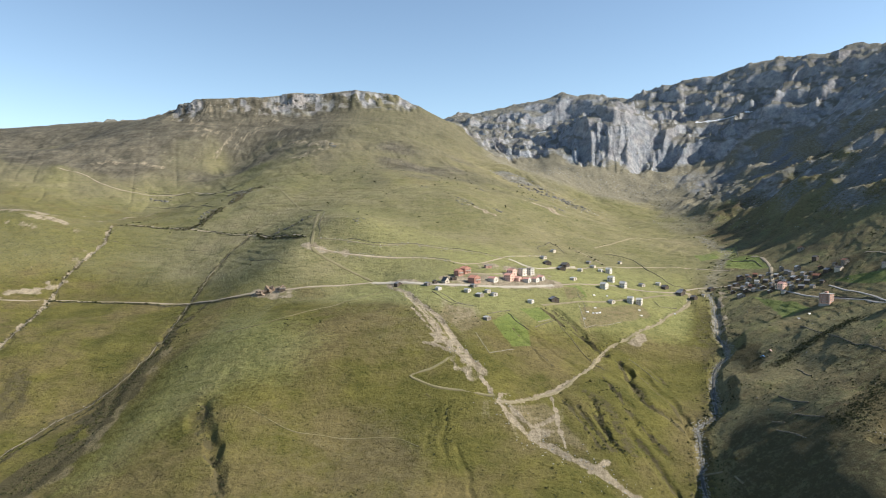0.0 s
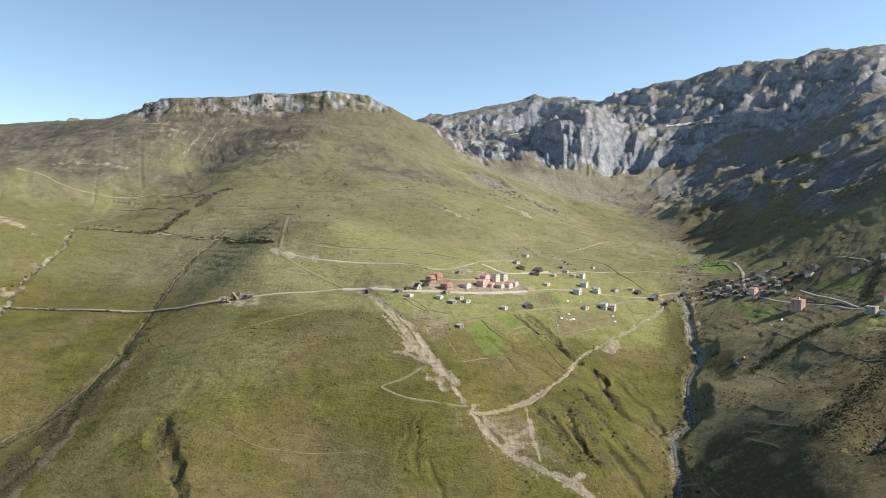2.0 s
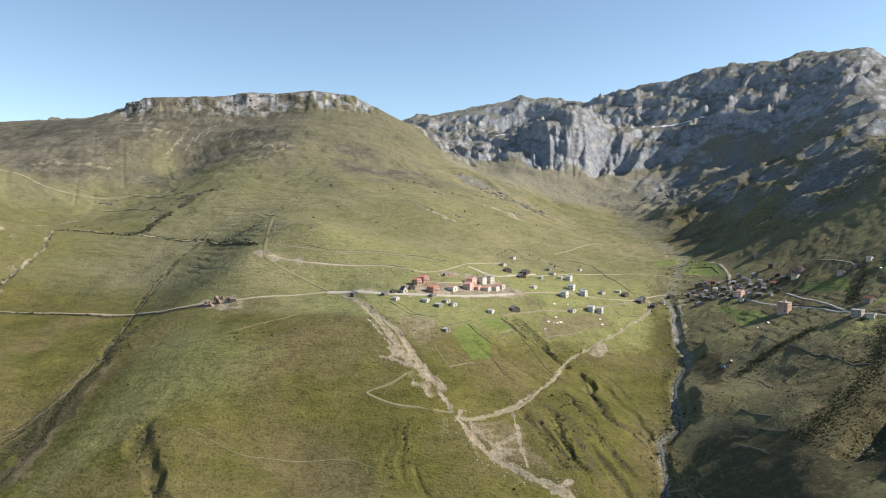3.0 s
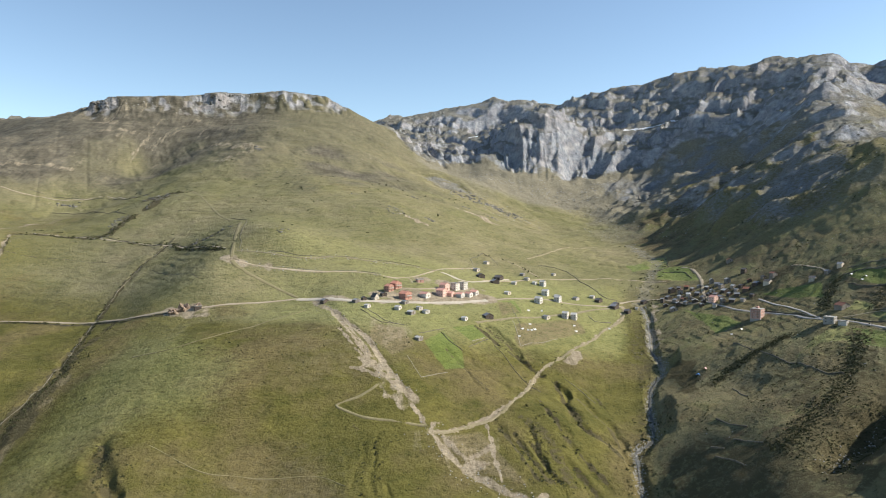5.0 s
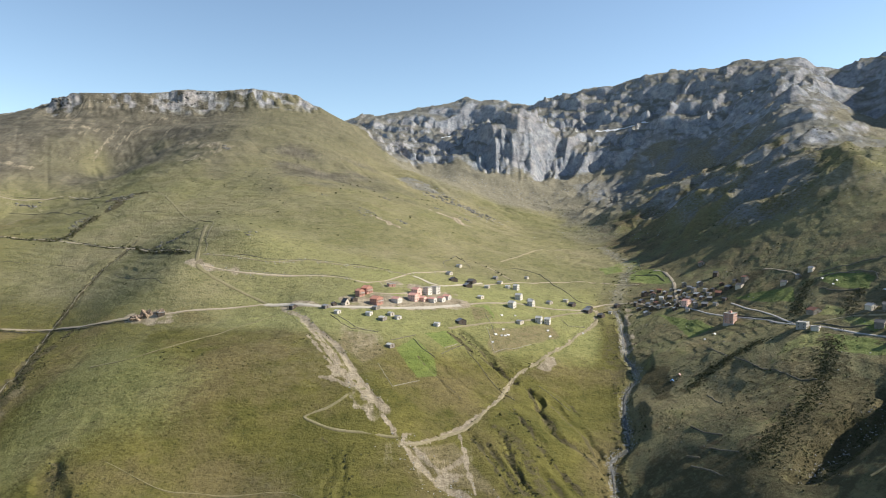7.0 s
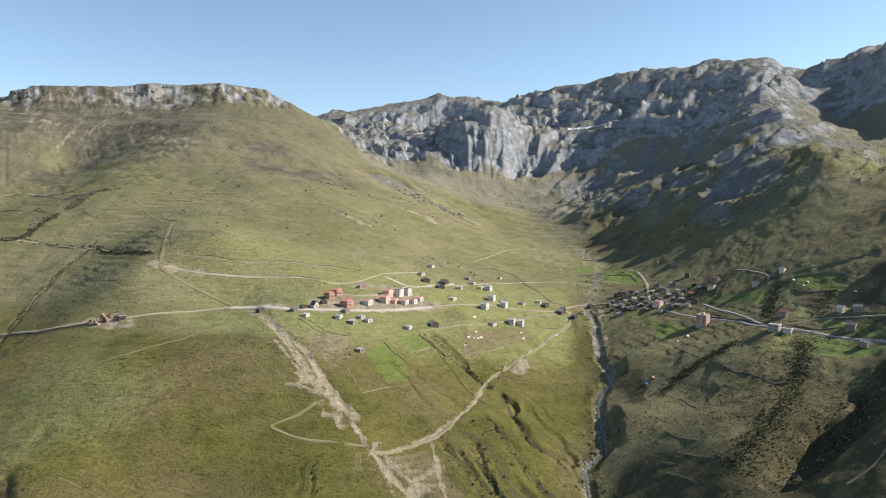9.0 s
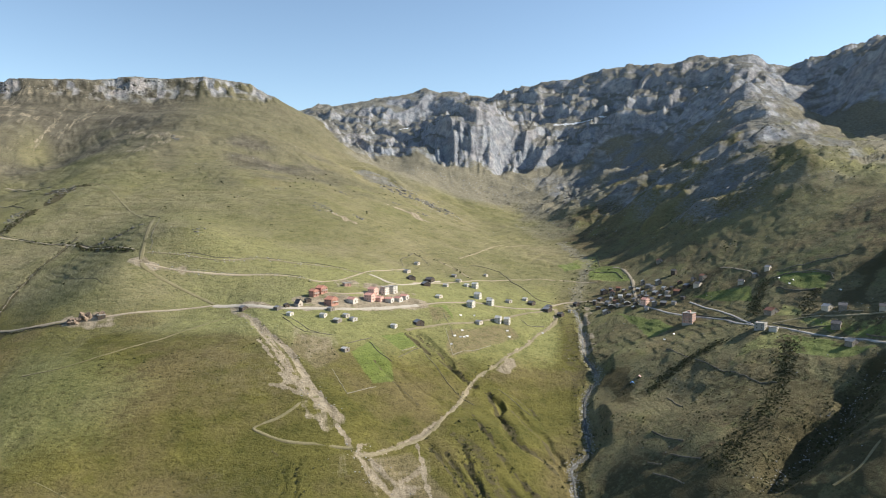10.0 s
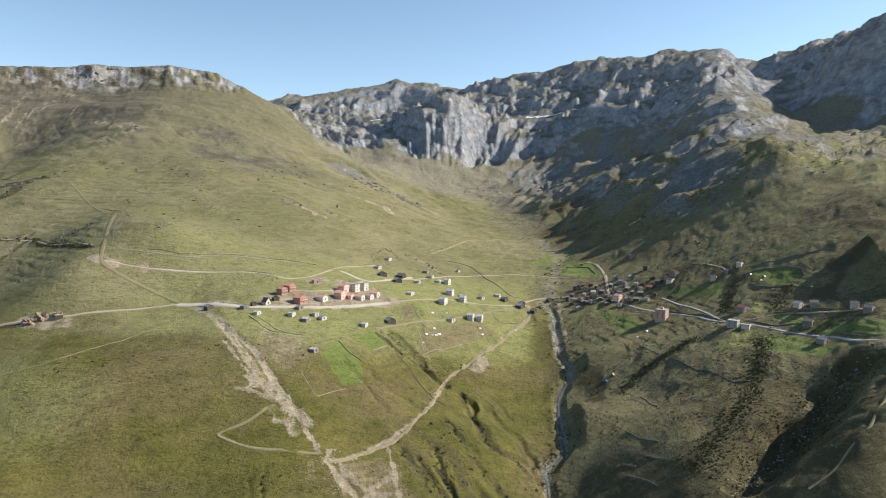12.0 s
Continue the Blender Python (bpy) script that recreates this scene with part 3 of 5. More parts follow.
def plan_height(px, py):
    px, py = np.atleast_1d(np.asarray(px, float)), np.atleast_1d(np.asarray(py, float))
    h = base_height(px, py)
    crest, _ = near_line(px, py, WEST_CREST)
    far = step(700, 1500, np.hypot(px, py)) * (0.12 + 0.88 * step(60, 260, crest)) * (0.3 + 0.7 * step(-80, 0, px) + 0.7 * step(0, -80, px) * step(1750, 1550, py))
    far = np.clip(far, 0, 1)
    h = h + grain(px, py, 130, 11) * (1.2 + 5 * far) + grain(px, py, 52, 12) * (1.3 + 2.4 * far) + grain(px, py, 19, 13) * (0.6 + 1.1 * far) + grain(px, py, 7, 14) * (0.24 + 0.35 * far)
    h = h - step(1100, 1200, np.hypot(px, py)) * step(0.6, 1.0, crag(px + 0.4 * py, py * 0.22, 26, 15)) * step(1500, 1300, py)
    rock = rockiness(px, py, h)
    for relief, where in (
        (rock_relief, rock > 0.004), (scarp_relief, (px < -40) & (py > 1380)), (sheep_steps, (px < 330) & (py > 620) & (py < 1480) & (px > -1000)),
        (flank_relief, (px > 350) & (py > 450) & (py < 1560)), (east_relief, (px > 200) & (py < 1100) & (py > 100)), (ravine_relief, (px > 90) & (px < 380) & (py > 200) & (py < 720)),
    ):
        k = np.where(where)[0]
        h[k] = relief(px[k], py[k], h[k], rock[k]) if relief is rock_relief else relief(px[k], py[k], h[k])
    bx, by = px + 4.5 * grain(px, py, 21, 48) + 2 * grain(px, py, 8, 49), py + 4.5 * grain(px, py, 21, 51)
    for line, wide, deep in GULLIES:
        d, _ = near_line(bx, by, line, 2 * wide)
        k = np.where(d < 2 * wide)[0]
        h[k] -= step(wide, 0, d[k] + grain(px[k], py[k], 12, 33) * wide * 0.35) * deep
    return h


# lines on the map, x and y in plan units
GULLY_EAST = [(329, 361), (323, 368), (318, 373), (307, 371), (294, 363), (281, 356), (271, 353), (257, 350), (244, 344), (230, 337), (216, 329)]
FLANK_RIBS = [([(732, 1056), (691, 1095), (640, 1140), (580, 1155), (516, 1144), (447, 1141)], 34, 15), ([(681, 911), (597, 874), (556, 894), (521, 915), (484, 928), (447, 952), (411, 971)], 30, 13), ([(535, 694), (504, 705), (481, 728), (461, 748), (442, 768), (389, 783)], 28, 13), ([(800, 1180), (720, 1200), (650, 1240), (580, 1290)], 36, 16), ([(593, 782), (540, 800), (490, 825), (440, 845)], 22, 9)]
GULLY_LEFT = [(-143, 401), (-139, 388), (-132, 372), (-125, 363), (-117, 348), (-114, 336)]
GULLY_WESTB = [(-221, 560), (-218, 509), (-221, 467), (-219, 424), (-214, 384), (-223, 365), (-234, 353)]
RILL_1 = [(-5, 403), (-5, 386), (-6, 371)]
RILL_2 = [(1, 403), (3, 390), (2, 372)]
RILL_3 = [(95, 426), (95, 403), (99, 382)]
RILL_4 = [(89, 553), (99, 537), (111, 516), (121, 504)]
BANK_Q = [(128, 495), (128, 474), (131, 452), (130, 431)]
WALL_A = [(-330, 470), (-338, 516), (-357, 583), (-383, 658), (-396, 707), (-396, 753), (-394, 794), (-416, 860)]
WALL_B = [(-266, 362), (-260, 397), (-252, 439), (-229, 469), (-220, 502), (-224, 555), (-237, 633), (-238, 690), (-236, 742), (-223, 784), (-218, 805)]
SCAR_UPPER = [(-47, 597), (-36, 571), (-26, 547), (-12, 515), (-2, 488), (5, 468), (12, 452), (20, 440)]
SCAR_LOWER = [(27, 416), (33, 411), (40, 400), (50, 389), (61, 383), (71, 376), (82, 371), (89, 367), (94, 364), (104, 358)]
LANE = [(234, 644), (222, 618), (197, 593), (182, 574), (144, 532), (119, 507), (102, 471), (87, 449), (73, 432), (59, 424), (46, 415), (35, 412)]
ROAD_EAST = [(300, 616), (305, 579), (308, 561), (312, 543), (317, 512), (316, 478), (322, 461), (329, 443), (336, 425), (341, 407), (339, 389), (340, 371), (322, 335), (300, 295)]
ROAD_EAST_UPPER = [(327, 576), (326, 550), (325, 517), (317, 479)]
ROAD_VILLAGE = [(-63, 609), (-42, 600), (-19, 582), (4, 578), (33, 581), (62, 591), (88, 603), (98, 607), (144, 634), (172, 637), (196, 637), (218, 642), (232, 644)]
ROAD_WEST = [(-520, 575), (-460, 610), (-416, 640), (-396, 648), (-381, 664), (-344, 662), (-293, 648), (-241, 637), (-199, 606), (-166, 597), (-136, 596), (-97, 602), (-63, 609)]
RUNNEL_1 = [(108, 457), (114, 418), (125, 400), (131, 393)]
RUNNEL_2 = [(129, 496), (129, 469), (129, 436), (143, 425), (150, 411)]
RUNNEL_3 = [(75, 424), (83, 403), (90, 383)]
RUNNEL_4 = [(91, 413), (98, 394), (102, 386)]
RUNNEL_5 = [(52, 505), (66, 476), (74, 459)]
RUNNEL_6 = [(145, 500), (156, 486), (158, 470)]
RUNNEL_7 = [(81, 551), (94, 530), (107, 519), (115, 510)]
RUNNEL_8 = [(83, 418), (89, 400), (96, 384)]
GULLIES = [
    (RUNNEL_1, 3.5, 1.0), (RUNNEL_2, 4, 1.4), (RUNNEL_3, 4, 0.9), (RUNNEL_4, 3, 0.8), (RUNNEL_5, 3, 0.6), (RUNNEL_6, 3, 0.5), (RUNNEL_7, 4, 1.0), (RUNNEL_8, 3.5, 0.8),
    (GULLY_EAST, 11, 5.6), (GULLY_LEFT, 6, 3.2), (GULLY_WESTB, 7, 1.0), (RILL_1, 3, 0.5), (RILL_2, 3, 0.6), (RILL_3, 4, 1.2),
    (RILL_4, 5, 1.8), (BANK_Q, 5, 2.2), (WALL_B, 5, 1.0), (WALL_A, 5, 1.0), (SCAR_UPPER, 6, 0.9), (SCAR_LOWER, 8, 1.2), (LANE, 4, 0.8),
    ([(140, 480), (150, 450), (150, 425)], 5, 1.8), ([(112, 400), (122, 385), (126, 368)], 4, 1.6), ([(70, 500), (85, 480), (98, 462)], 5, 0.9),
    ([(10, 375), (13, 360), (16, 345)], 3, 0.8), ([(-300, 480), (-292, 455), (-290, 430)], 8, 0.8),
]


def height(px, py):
    """Height of the ground in metres at places in metres."""
    return UNIT * plan_height(np.asarray(px, float) / UNIT, np.asarray(py, float) / UNIT)

# ---- what covers the ground ----
HEDGE_WALL = [(-236, 742), (-237, 690), (-234, 633), (-221, 555), (-216, 502), (-225, 466), (-246, 436), (-255, 397), (-262, 362)]
HEDGE_ROAD = [(-381, 660), (-344, 658), (-293, 644), (-241, 633), (-199, 601), (-166, 592)]
HEATH_BAND = [(-208, 549), (-214, 497), (-222, 460), (-226, 432), (-228, 389), (-231, 350)]
HEDGE_1 = [(315, 438), (302, 424), (289, 410), (274, 395), (253, 378), (238, 370), (224, 361), (213, 355), (205, 351)]
HEDGE_2 = [(290, 474), (273, 473), (255, 470), (241, 467), (228, 462)]
HEDGE_3 = [(370, 536), (357, 525), (342, 510), (329, 494)]
HEDGE_4 = [(373, 485), (358, 475), (344, 459)]
HEDGE_5 = [(264, 367), (268, 360), (277, 354), (265, 356)]
FIELDS = [
    [(36, 511), (53, 532), (63, 508), (62, 482), (48, 476)], [(60, 541), (80, 553), (87, 537), (73, 526)], [(112, 610), (124, 618), (126, 592), (113, 585)],
    [(279, 613), (293, 571), (293, 540), (269, 537), (277, 571)], [(334, 584), (361, 544), (346, 519), (336, 552)],
    [(317, 449), (332, 425), (335, 389), (317, 399), (304, 427)], [(334, 809), (345, 748), (330, 688), (307, 738)],
    [(343, 455), (359, 389), (346, 376), (339, 439)], [(380, 538), (393, 510), (391, 492), (375, 479), (371, 499), (372, 525)], [(300, 790), (325, 800), (330, 835), (305, 830)],
]
MEADOWS = [[(-186, 582), (-111, 504), (-71, 458), (-93, 417), (-126, 413), (-144, 395), (-168, 366), (-180, 341), (-205, 350), (-196, 406), (-194, 488)], [(44, 559), (57, 562), (64, 553), (44, 541)], [(100, 662), (158, 675), (149, 638), (99, 614)], [(125, 615), (154, 621), (179, 613), (128, 597)], [(334, 849), (365, 847), (342, 788), (314, 803)], [(323, 781), (344, 748), (327, 691), (304, 735)], [(320, 458), (307, 435), (290, 412), (274, 443), (294, 454)], [(350, 490), (349, 470), (341, 462), (335, 478)], [(342, 459), (364, 400), (347, 383), (343, 422), (336, 456)]]
PLOTS = [[(115, 568), (176, 605), (179, 584), (145, 554), (110, 529), (109, 543)], [(36, 408), (64, 419), (72, 402), (84, 380), (60, 388), (46, 397)], [(107, 607), (120, 612), (125, 592), (105, 578)], [(279, 449), (298, 441), (307, 436), (275, 397), (266, 419)], [(0, 530), (22, 528), (30, 500), (14, 480), (-4, 500)]]
SCAR_LEFT = [(-26, 540), (-21, 525), (-13, 499), (-6, 480), (1, 464), (7, 453)]
SCAR_RIGHT = [(-36, 571), (-26, 547), (-20, 532), (-12, 517), (-4, 502), (2, 485), (7, 470), (11, 458), (13, 451)]
SCAR_LOBE = [(12, 452), (16, 445), (21, 440), (24, 436)]
SCAR_THIN = [(22, 436), (26, 424), (30, 415)]
SCAR_OUTER = [(-23, 514), (-16, 494), (-10, 481), (-3, 467), (3, 454)]
SCAR_MID = [(-16, 518), (-8, 494), (-1, 476), (5, 460), (10, 450)]
FINGERS = [[(12, 443), (14, 433), (15, 426)], [(16, 441), (18, 432), (18, 422)], [(21, 438), (21, 431), (20, 425)], [(7, 450), (6, 443), (8, 436)]]
DUG_PATCH = [(48, 393), (55, 398), (66, 395), (59, 390), (52, 387)]
SCAR_SIDE = [(-13, 460), (-7, 459), (-3, 457), (3, 453)]
SCAR_FOOT = [(33, 411), (40, 400), (50, 389)]
SCAR_FAN = [(41, 409), (47, 400), (51, 397)]
FAN_A = [(68, 424), (68, 411), (68, 399), (69, 383)]
FAN_B = [(68, 408), (60, 401), (53, 397)]
CUT_BANK = [(58, 424), (64, 428), (72, 433), (79, 440), (82, 444)]
# line, half width, raggedness
BARE = [
    ([(-320, 1372), (-265, 1322), (-205, 1248)], 5, 1.2), ([(-205, 1240), (-223, 1214), (-245, 1175)], 8, 1.2), ([(-550, 1540), (-535, 1486), (-506, 1419)], 16, 1.5), ([(-449, 1545), (-445, 1429), (-451, 1358)], 4, 1.4), ([(-377, 1560), (-415, 1472), (-429, 1395)], 4, 1.4), ([(-516, 1270), (-562, 1255), (-620, 1207)], 5, 1.4), ([(-545, 880), (-510, 830), (-485, 835)], 9, 1.0),
    (SCAR_RIGHT, 2.3, 0.35), (SCAR_LEFT, 1.5, 1.0), (SCAR_OUTER, 1.1, 1.2), (SCAR_MID, 1.2, 1.2), (SCAR_UPPER[:3], 3.2, 1.1), (SCAR_LOBE, 3.8, 0.9), (SCAR_THIN, 1.4, 1.3), (SCAR_SIDE, 1.3, 1.2), (SCAR_FOOT, 1.8, 1.0), (SCAR_LOWER[3:], 2.4, 0.7), (SCAR_LOWER[7:], 1.5, 1.2), (SCAR_FAN, 1.6, 1.0), (FAN_A, 1.0, 1.2), (FAN_B, 1.2, 1.1), (CUT_BANK, 2.4, 0.8), (LANE[-5:], 1.2, 0.9), (LANE[:-4], 1.2, 1.1), ([(80, 368), (86, 372), (91, 376)], 1.6, 1.0), ([(33, 412), (36, 418), (41, 420)], 1.2, 1.0),
    (ROAD_VILLAGE[1:8], 5.5, 0.6), ([(12, 602), (45, 600), (92, 612)], 10, 1.0), ([(148, 525), (160, 540)], 4, 1.0), ([(-164, 594), (-150, 593), (-134, 592)], 6, 0.8), ([(-128, 662), (-112, 655), (-98, 656)], 6, 1.0), ([(20, 604), (60, 606), (90, 614)], 6, 1.0), ([(60, 640), (75, 640), (90, 638)], 6, 1.2), ([(30, 648), (50, 650), (66, 648)], 4, 1.0),
    ([(-500, 812), (-480, 816), (-455, 822)], 8, 1.3), ([(-250, 1262), (-215, 1248), (-195, 1240)], 9, 1.1), ([(-205, 1228), (-232, 1205), (-255, 1190)], 8, 1.2), ([(-505, 1450), (-512, 1425), (-520, 1400)], 13, 1.7), ([(-390, 1500), (-410, 1450), (-440, 1390)], 3.5, 1.5), ([(-450, 1510), (-480, 1440)], 4, 1.6), ([(-340, 1500), (-350, 1420)], 3.5, 1.6), ([(-270, 1330), (-285, 1300)], 6, 1.6),
    (WALL_A[1:], 1.6, 1.6), ([(-395, 700), (-412, 672), (-428, 640)], 5, 1.5), (ROAD_EAST, 1.6, 0.7), ([(230, 560), (246, 605), (262, 640)], 3, 1.5), ([(-8, 471), (-2, 465), (6, 462)], 3, 1.0), ([(-540, 838), (-470, 940), (-440, 1010)], 4, 1.5), ([(30, 842), (60, 820)], 3, 2.0), ([(130, 985), (170, 950)], 9, 1.5),
]
ROCK_BANK = [(-269, 1014), (-285, 1016), (-291, 986), (-291, 947)]
THICKET = [(-302, 924), (-304, 888), (-305, 852), (-319, 847)]
BANK_WEST = [(-393, 864), (-360, 861), (-322, 849)]
BANK_MID = [(-210, 781), (-202, 769), (-170, 720), (-144, 687)]
BANK_LOW = [(-211, 607), (-217, 580), (-219, 543), (-216, 497)]
SHRUBS_AND_SHADE = [
    # First two: shade painted as dark cover south of the eastern gully.
    # Third: the farm bluff's deep shadow, strengthened by dark colour.
    ([(340, 345), (300, 326), (270, 308), (240, 296)], 24, 0.66), ([(320, 300), (280, 285), (240, 272)], 22, 0.6),     ([(372, 447), (388, 456), (402, 466), (418, 474)], 13, 0.85),     (RUNNEL_1, 1.7, 0.75), (RUNNEL_2, 2.0, 0.8), (RUNNEL_3, 1.6, 0.7), (RUNNEL_4, 1.4, 0.7), (RUNNEL_5, 1.3, 0.65), (RUNNEL_6, 1.2, 0.6), (RUNNEL_7, 2.2, 0.8), (RUNNEL_8, 1.5, 0.7),
    (ROCK_BANK, 7, 0.9), (THICKET, 5, 0.95), (BANK_WEST, 3, 0.7), (BANK_MID, 3.5, 0.85), (BANK_LOW, 4.5, 0.9), ([(-191, 763), (-170, 763), (-152, 772)], 9, 0.55),
    # The shifted GULLY_EAST line paints shade on the slope facing away, among its shrubs.
    (HEDGE_1, 5, 0.65), (HEDGE_2, 3.5, 0.6), (HEDGE_3, 4, 0.6), (HEDGE_4, 4, 0.6), (HEDGE_5, 8, 0.7), (GULLY_EAST, 12, 0.7), ([(x + 3, y - 13) for x, y in GULLY_EAST], 13, 0.75), (STREAM_BED[1:8], 8, 0.5), (GULLY_LEFT, 3, 0.7), (RILL_3, 1.6, 0.65), (RILL_4, 1.6, 0.65), (BANK_Q, 1.8, 0.7),
    (HEATH_BAND[1:], 10, 0.98), (HEDGE_WALL, 1.6, 0.9), (HEDGE_ROAD, 1.5, 0.9), (GULLY_WESTB[2:], 8, 0.75), (WALL_A, 2.5, 0.7), (WALL_B, 2.5, 0.75), ([(-300, 480), (-292, 455), (-290, 430)], 9, 0.6), ([(290, 640), (330, 620), (350, 600)], 22, 0.7), ([(-316, 1035), (-300, 1010), (-290, 990)], 9, 0.9), ([(140, 480), (150, 450), (150, 425)], 1.8, 0.65), ([(112, 400), (122, 385), (126, 368)], 1.8, 0.65), ([(-14, 425), (-8, 408), (-6, 395)], 1, 0.4),
    # The second entry here darkens that shaded slope further.
    ([(222, 345), (235, 352), (228, 335)], 9, 0.8), ([(310, 318), (270, 296), (245, 290)], 14, 0.6), ([(215, 470), (222, 490), (228, 505)], 8, 0.8), ([(95, 430), (105, 405), (110, 385)], 5, 0.55),
]

# ---- ground sheet ----
fine = np.radians(np.arange(-36, 51.01, 0.064))
coarse = np.radians(np.arange(53, 322.1, 2.0))
AZ = np.concatenate([fine, coarse])
RAD = np.concatenate([np.linspace(0, 215, 24)[1:], np.exp(np.arange(math.log(222), math.log(700), 0.0032)), np.exp(np.arange(math.log(701), math.log(2750), 0.0043)), np.exp(np.linspace(math.log(2780), math.log(3600), 16))])
na, nr = len(AZ), len(RAD)
gx, gy = (RAD[:, None] * np.sin(AZ)[None, :]).ravel(), (RAD[:, None] * np.cos(AZ)[None, :] - 10).ravel()
gz = plan_height(gx, gy)
middle = np.hypot(gx, gy + 10) < 90
gz[middle] = base_height(gx[middle], gy[middle])
co = UNIT * np.stack([gx, gy, gz], 1)
me = bpy.data.meshes.new("ground")
me.vertices.add(len(co))
me.vertices.foreach_set("co", co.astype(np.float32).ravel())
ii, jj = np.meshgrid(np.arange(nr - 1), np.arange(na), indexing="ij")
j2 = (jj + 1) % na
quads = np.stack([ii * na + jj, ii * na + j2, (ii + 1) * na + j2, (ii + 1) * na + jj], -1).reshape(-1, 4)[:, ::-1]
corners = np.concatenate([quads.ravel(), np.arange(na)[::-1]])  # and one face that closes the middle
me.loops.add(len(corners))
me.loops.foreach_set("vertex_index", corners.astype(np.int32))
me.polygons.add(len(quads) + 1)
me.polygons.foreach_set("loop_start", np.arange(0, quads.size + 1, 4, dtype=np.int32))
me.polygons.foreach_set("use_smooth", np.ones(len(quads) + 1, bool))
me.update(calc_edges=True)
me.validate()


def attribute(name, values):
    me.attributes.new(name, "FLOAT", "POINT").data.foreach_set("value", values.astype(np.float32))


def spread(line, wide, rag=0.5):
    """1 on a line, fading with the distance, with a ragged edge."""
    lo, hi = np.min(np.array(line)[:, :2], 0) - 4 * wide, np.max(np.array(line)[:, :2], 0) + 4 * wide
    out = np.zeros(gx.shape)
    k = np.where((gx > lo[0]) & (gx < hi[0]) & (gy > lo[1]) & (gy < hi[1]))[0]
    d, _ = near_line(gx[k], gy[k], line)
    out[k] = step(1.5 * wide, 0.4 * wide, d + grain(gx[k], gy[k], wide * 1.2 + 2, 61) * wide * rag)
    return out


def inside(poly, soft=3.0):
    """1 inside a field, 0 outside, with a soft margin."""
    k = np.where((gx > min(p[0] for p in poly) - 10) & (gx < max(p[0] for p in poly) + 10) & (gy > min(p[1] for p in poly) - 10) & (gy < max(p[1] for p in poly) + 10))[0]
    px, py = gx[k] + grain(gx[k], gy[k], 8, 62), gy[k] + grain(gx[k], gy[k], 8, 63)
    odd = np.zeros(len(k), bool)
    for (ax, ay), (bx, by) in zip(poly, poly[1:] + poly[:1]):
        odd ^= ((ay > py) != (by > py)) & (px < (bx - ax) * (py - ay) / (by - ay + 1e-9) + ax)
    d, _ = near_line(px, py, poly + poly[:1])
    out = np.zeros(gx.shape)
    out[k] = np.clip(0.5 + np.where(odd, d, -d) / soft, 0, 1)
    return out


smooth_h = base_height(gx, gy)
rock_map = rockiness(gx, gy, smooth_h)
attribute("rock", rock_map)
wide_noise = grain(gx, gy, 190, 64) * 0.5 + grain(gx, gy, 60, 65) * 0.3
beyond = np.interp(gy, [180, 300, 406, 498, 600, 650, 740, 826, 970, 1200, 1400], [120, 128, 158, 200, 240, 252, 300, 345, 362, 425, 420])  # x of the stream
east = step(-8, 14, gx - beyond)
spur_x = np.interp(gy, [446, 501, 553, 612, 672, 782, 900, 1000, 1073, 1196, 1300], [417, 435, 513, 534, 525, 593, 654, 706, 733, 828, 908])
back = step(0, 26, gx - spur_x + 8 * grain(gx, gy, 30, 86)) * step(520, 570, gy) * step(1350, 1250, gy)  # the sunny far side of the eastern spur, its sunlight put into paler cover
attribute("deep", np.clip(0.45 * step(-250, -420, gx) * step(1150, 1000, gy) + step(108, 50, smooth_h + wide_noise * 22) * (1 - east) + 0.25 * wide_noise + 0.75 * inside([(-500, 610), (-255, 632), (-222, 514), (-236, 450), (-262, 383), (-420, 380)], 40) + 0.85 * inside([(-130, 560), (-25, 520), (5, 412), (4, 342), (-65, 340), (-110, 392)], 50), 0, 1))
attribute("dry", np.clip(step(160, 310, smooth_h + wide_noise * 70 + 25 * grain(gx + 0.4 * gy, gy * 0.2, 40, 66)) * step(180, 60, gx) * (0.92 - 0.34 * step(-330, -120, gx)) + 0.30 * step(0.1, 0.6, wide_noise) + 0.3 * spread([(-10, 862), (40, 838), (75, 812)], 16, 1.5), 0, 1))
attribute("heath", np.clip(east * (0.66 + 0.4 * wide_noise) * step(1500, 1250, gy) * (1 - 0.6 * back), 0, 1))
# Part of the eastern flank that gets the painted blue haze.
attribute("flank_haze", 0.58 * step(395, 450, gx - 0.08 * (gy - 700)) * step(640, 740, gy + 0.4 * (gx - 400)) * step(620, 560, gx - 0.62 * (gy - 829)) * step(1560, 1450, gy) * (0.8 + 0.5 * grain(gx, gy, 30, 72)))
attribute("scree", np.clip(step(1120, 1420, gy + wide_noise * 120 + 0.35 * (gx - 300)) * step(30, 200, gx) * step(0.9, 0.2, rock_map) * 0.85 + 0.9 * spread([(175, 1500), (300, 1440), (420, 1420), (560, 1480), (640, 1400)], 70) + 0.55 * east * step(620, 800, gx) + 0.55 * step(395, 450, gx - 0.08 * (gy - 700)) * step(640, 740, gy + 0.4 * (gx - 400)) * (0.75 + grain(gx, gy, 30, 69)) + 0.5 * spread(VALLEY_HEAD[:4], 45) + 0.6 * spread(STREAM_BED[8:], 7), 0, 1))
lush_map = np.zeros(gx.shape)
for poly in FIELDS:
    lush_map = np.maximum(lush_map, inside(poly))
attribute("lush", lush_map)
shelf = step(-150, -60, gx) * step(-6, -30, gx - beyond) * step(470, 540, gy - 0.25 * np.abs(gx - 60)) * step(760, 680, gy)
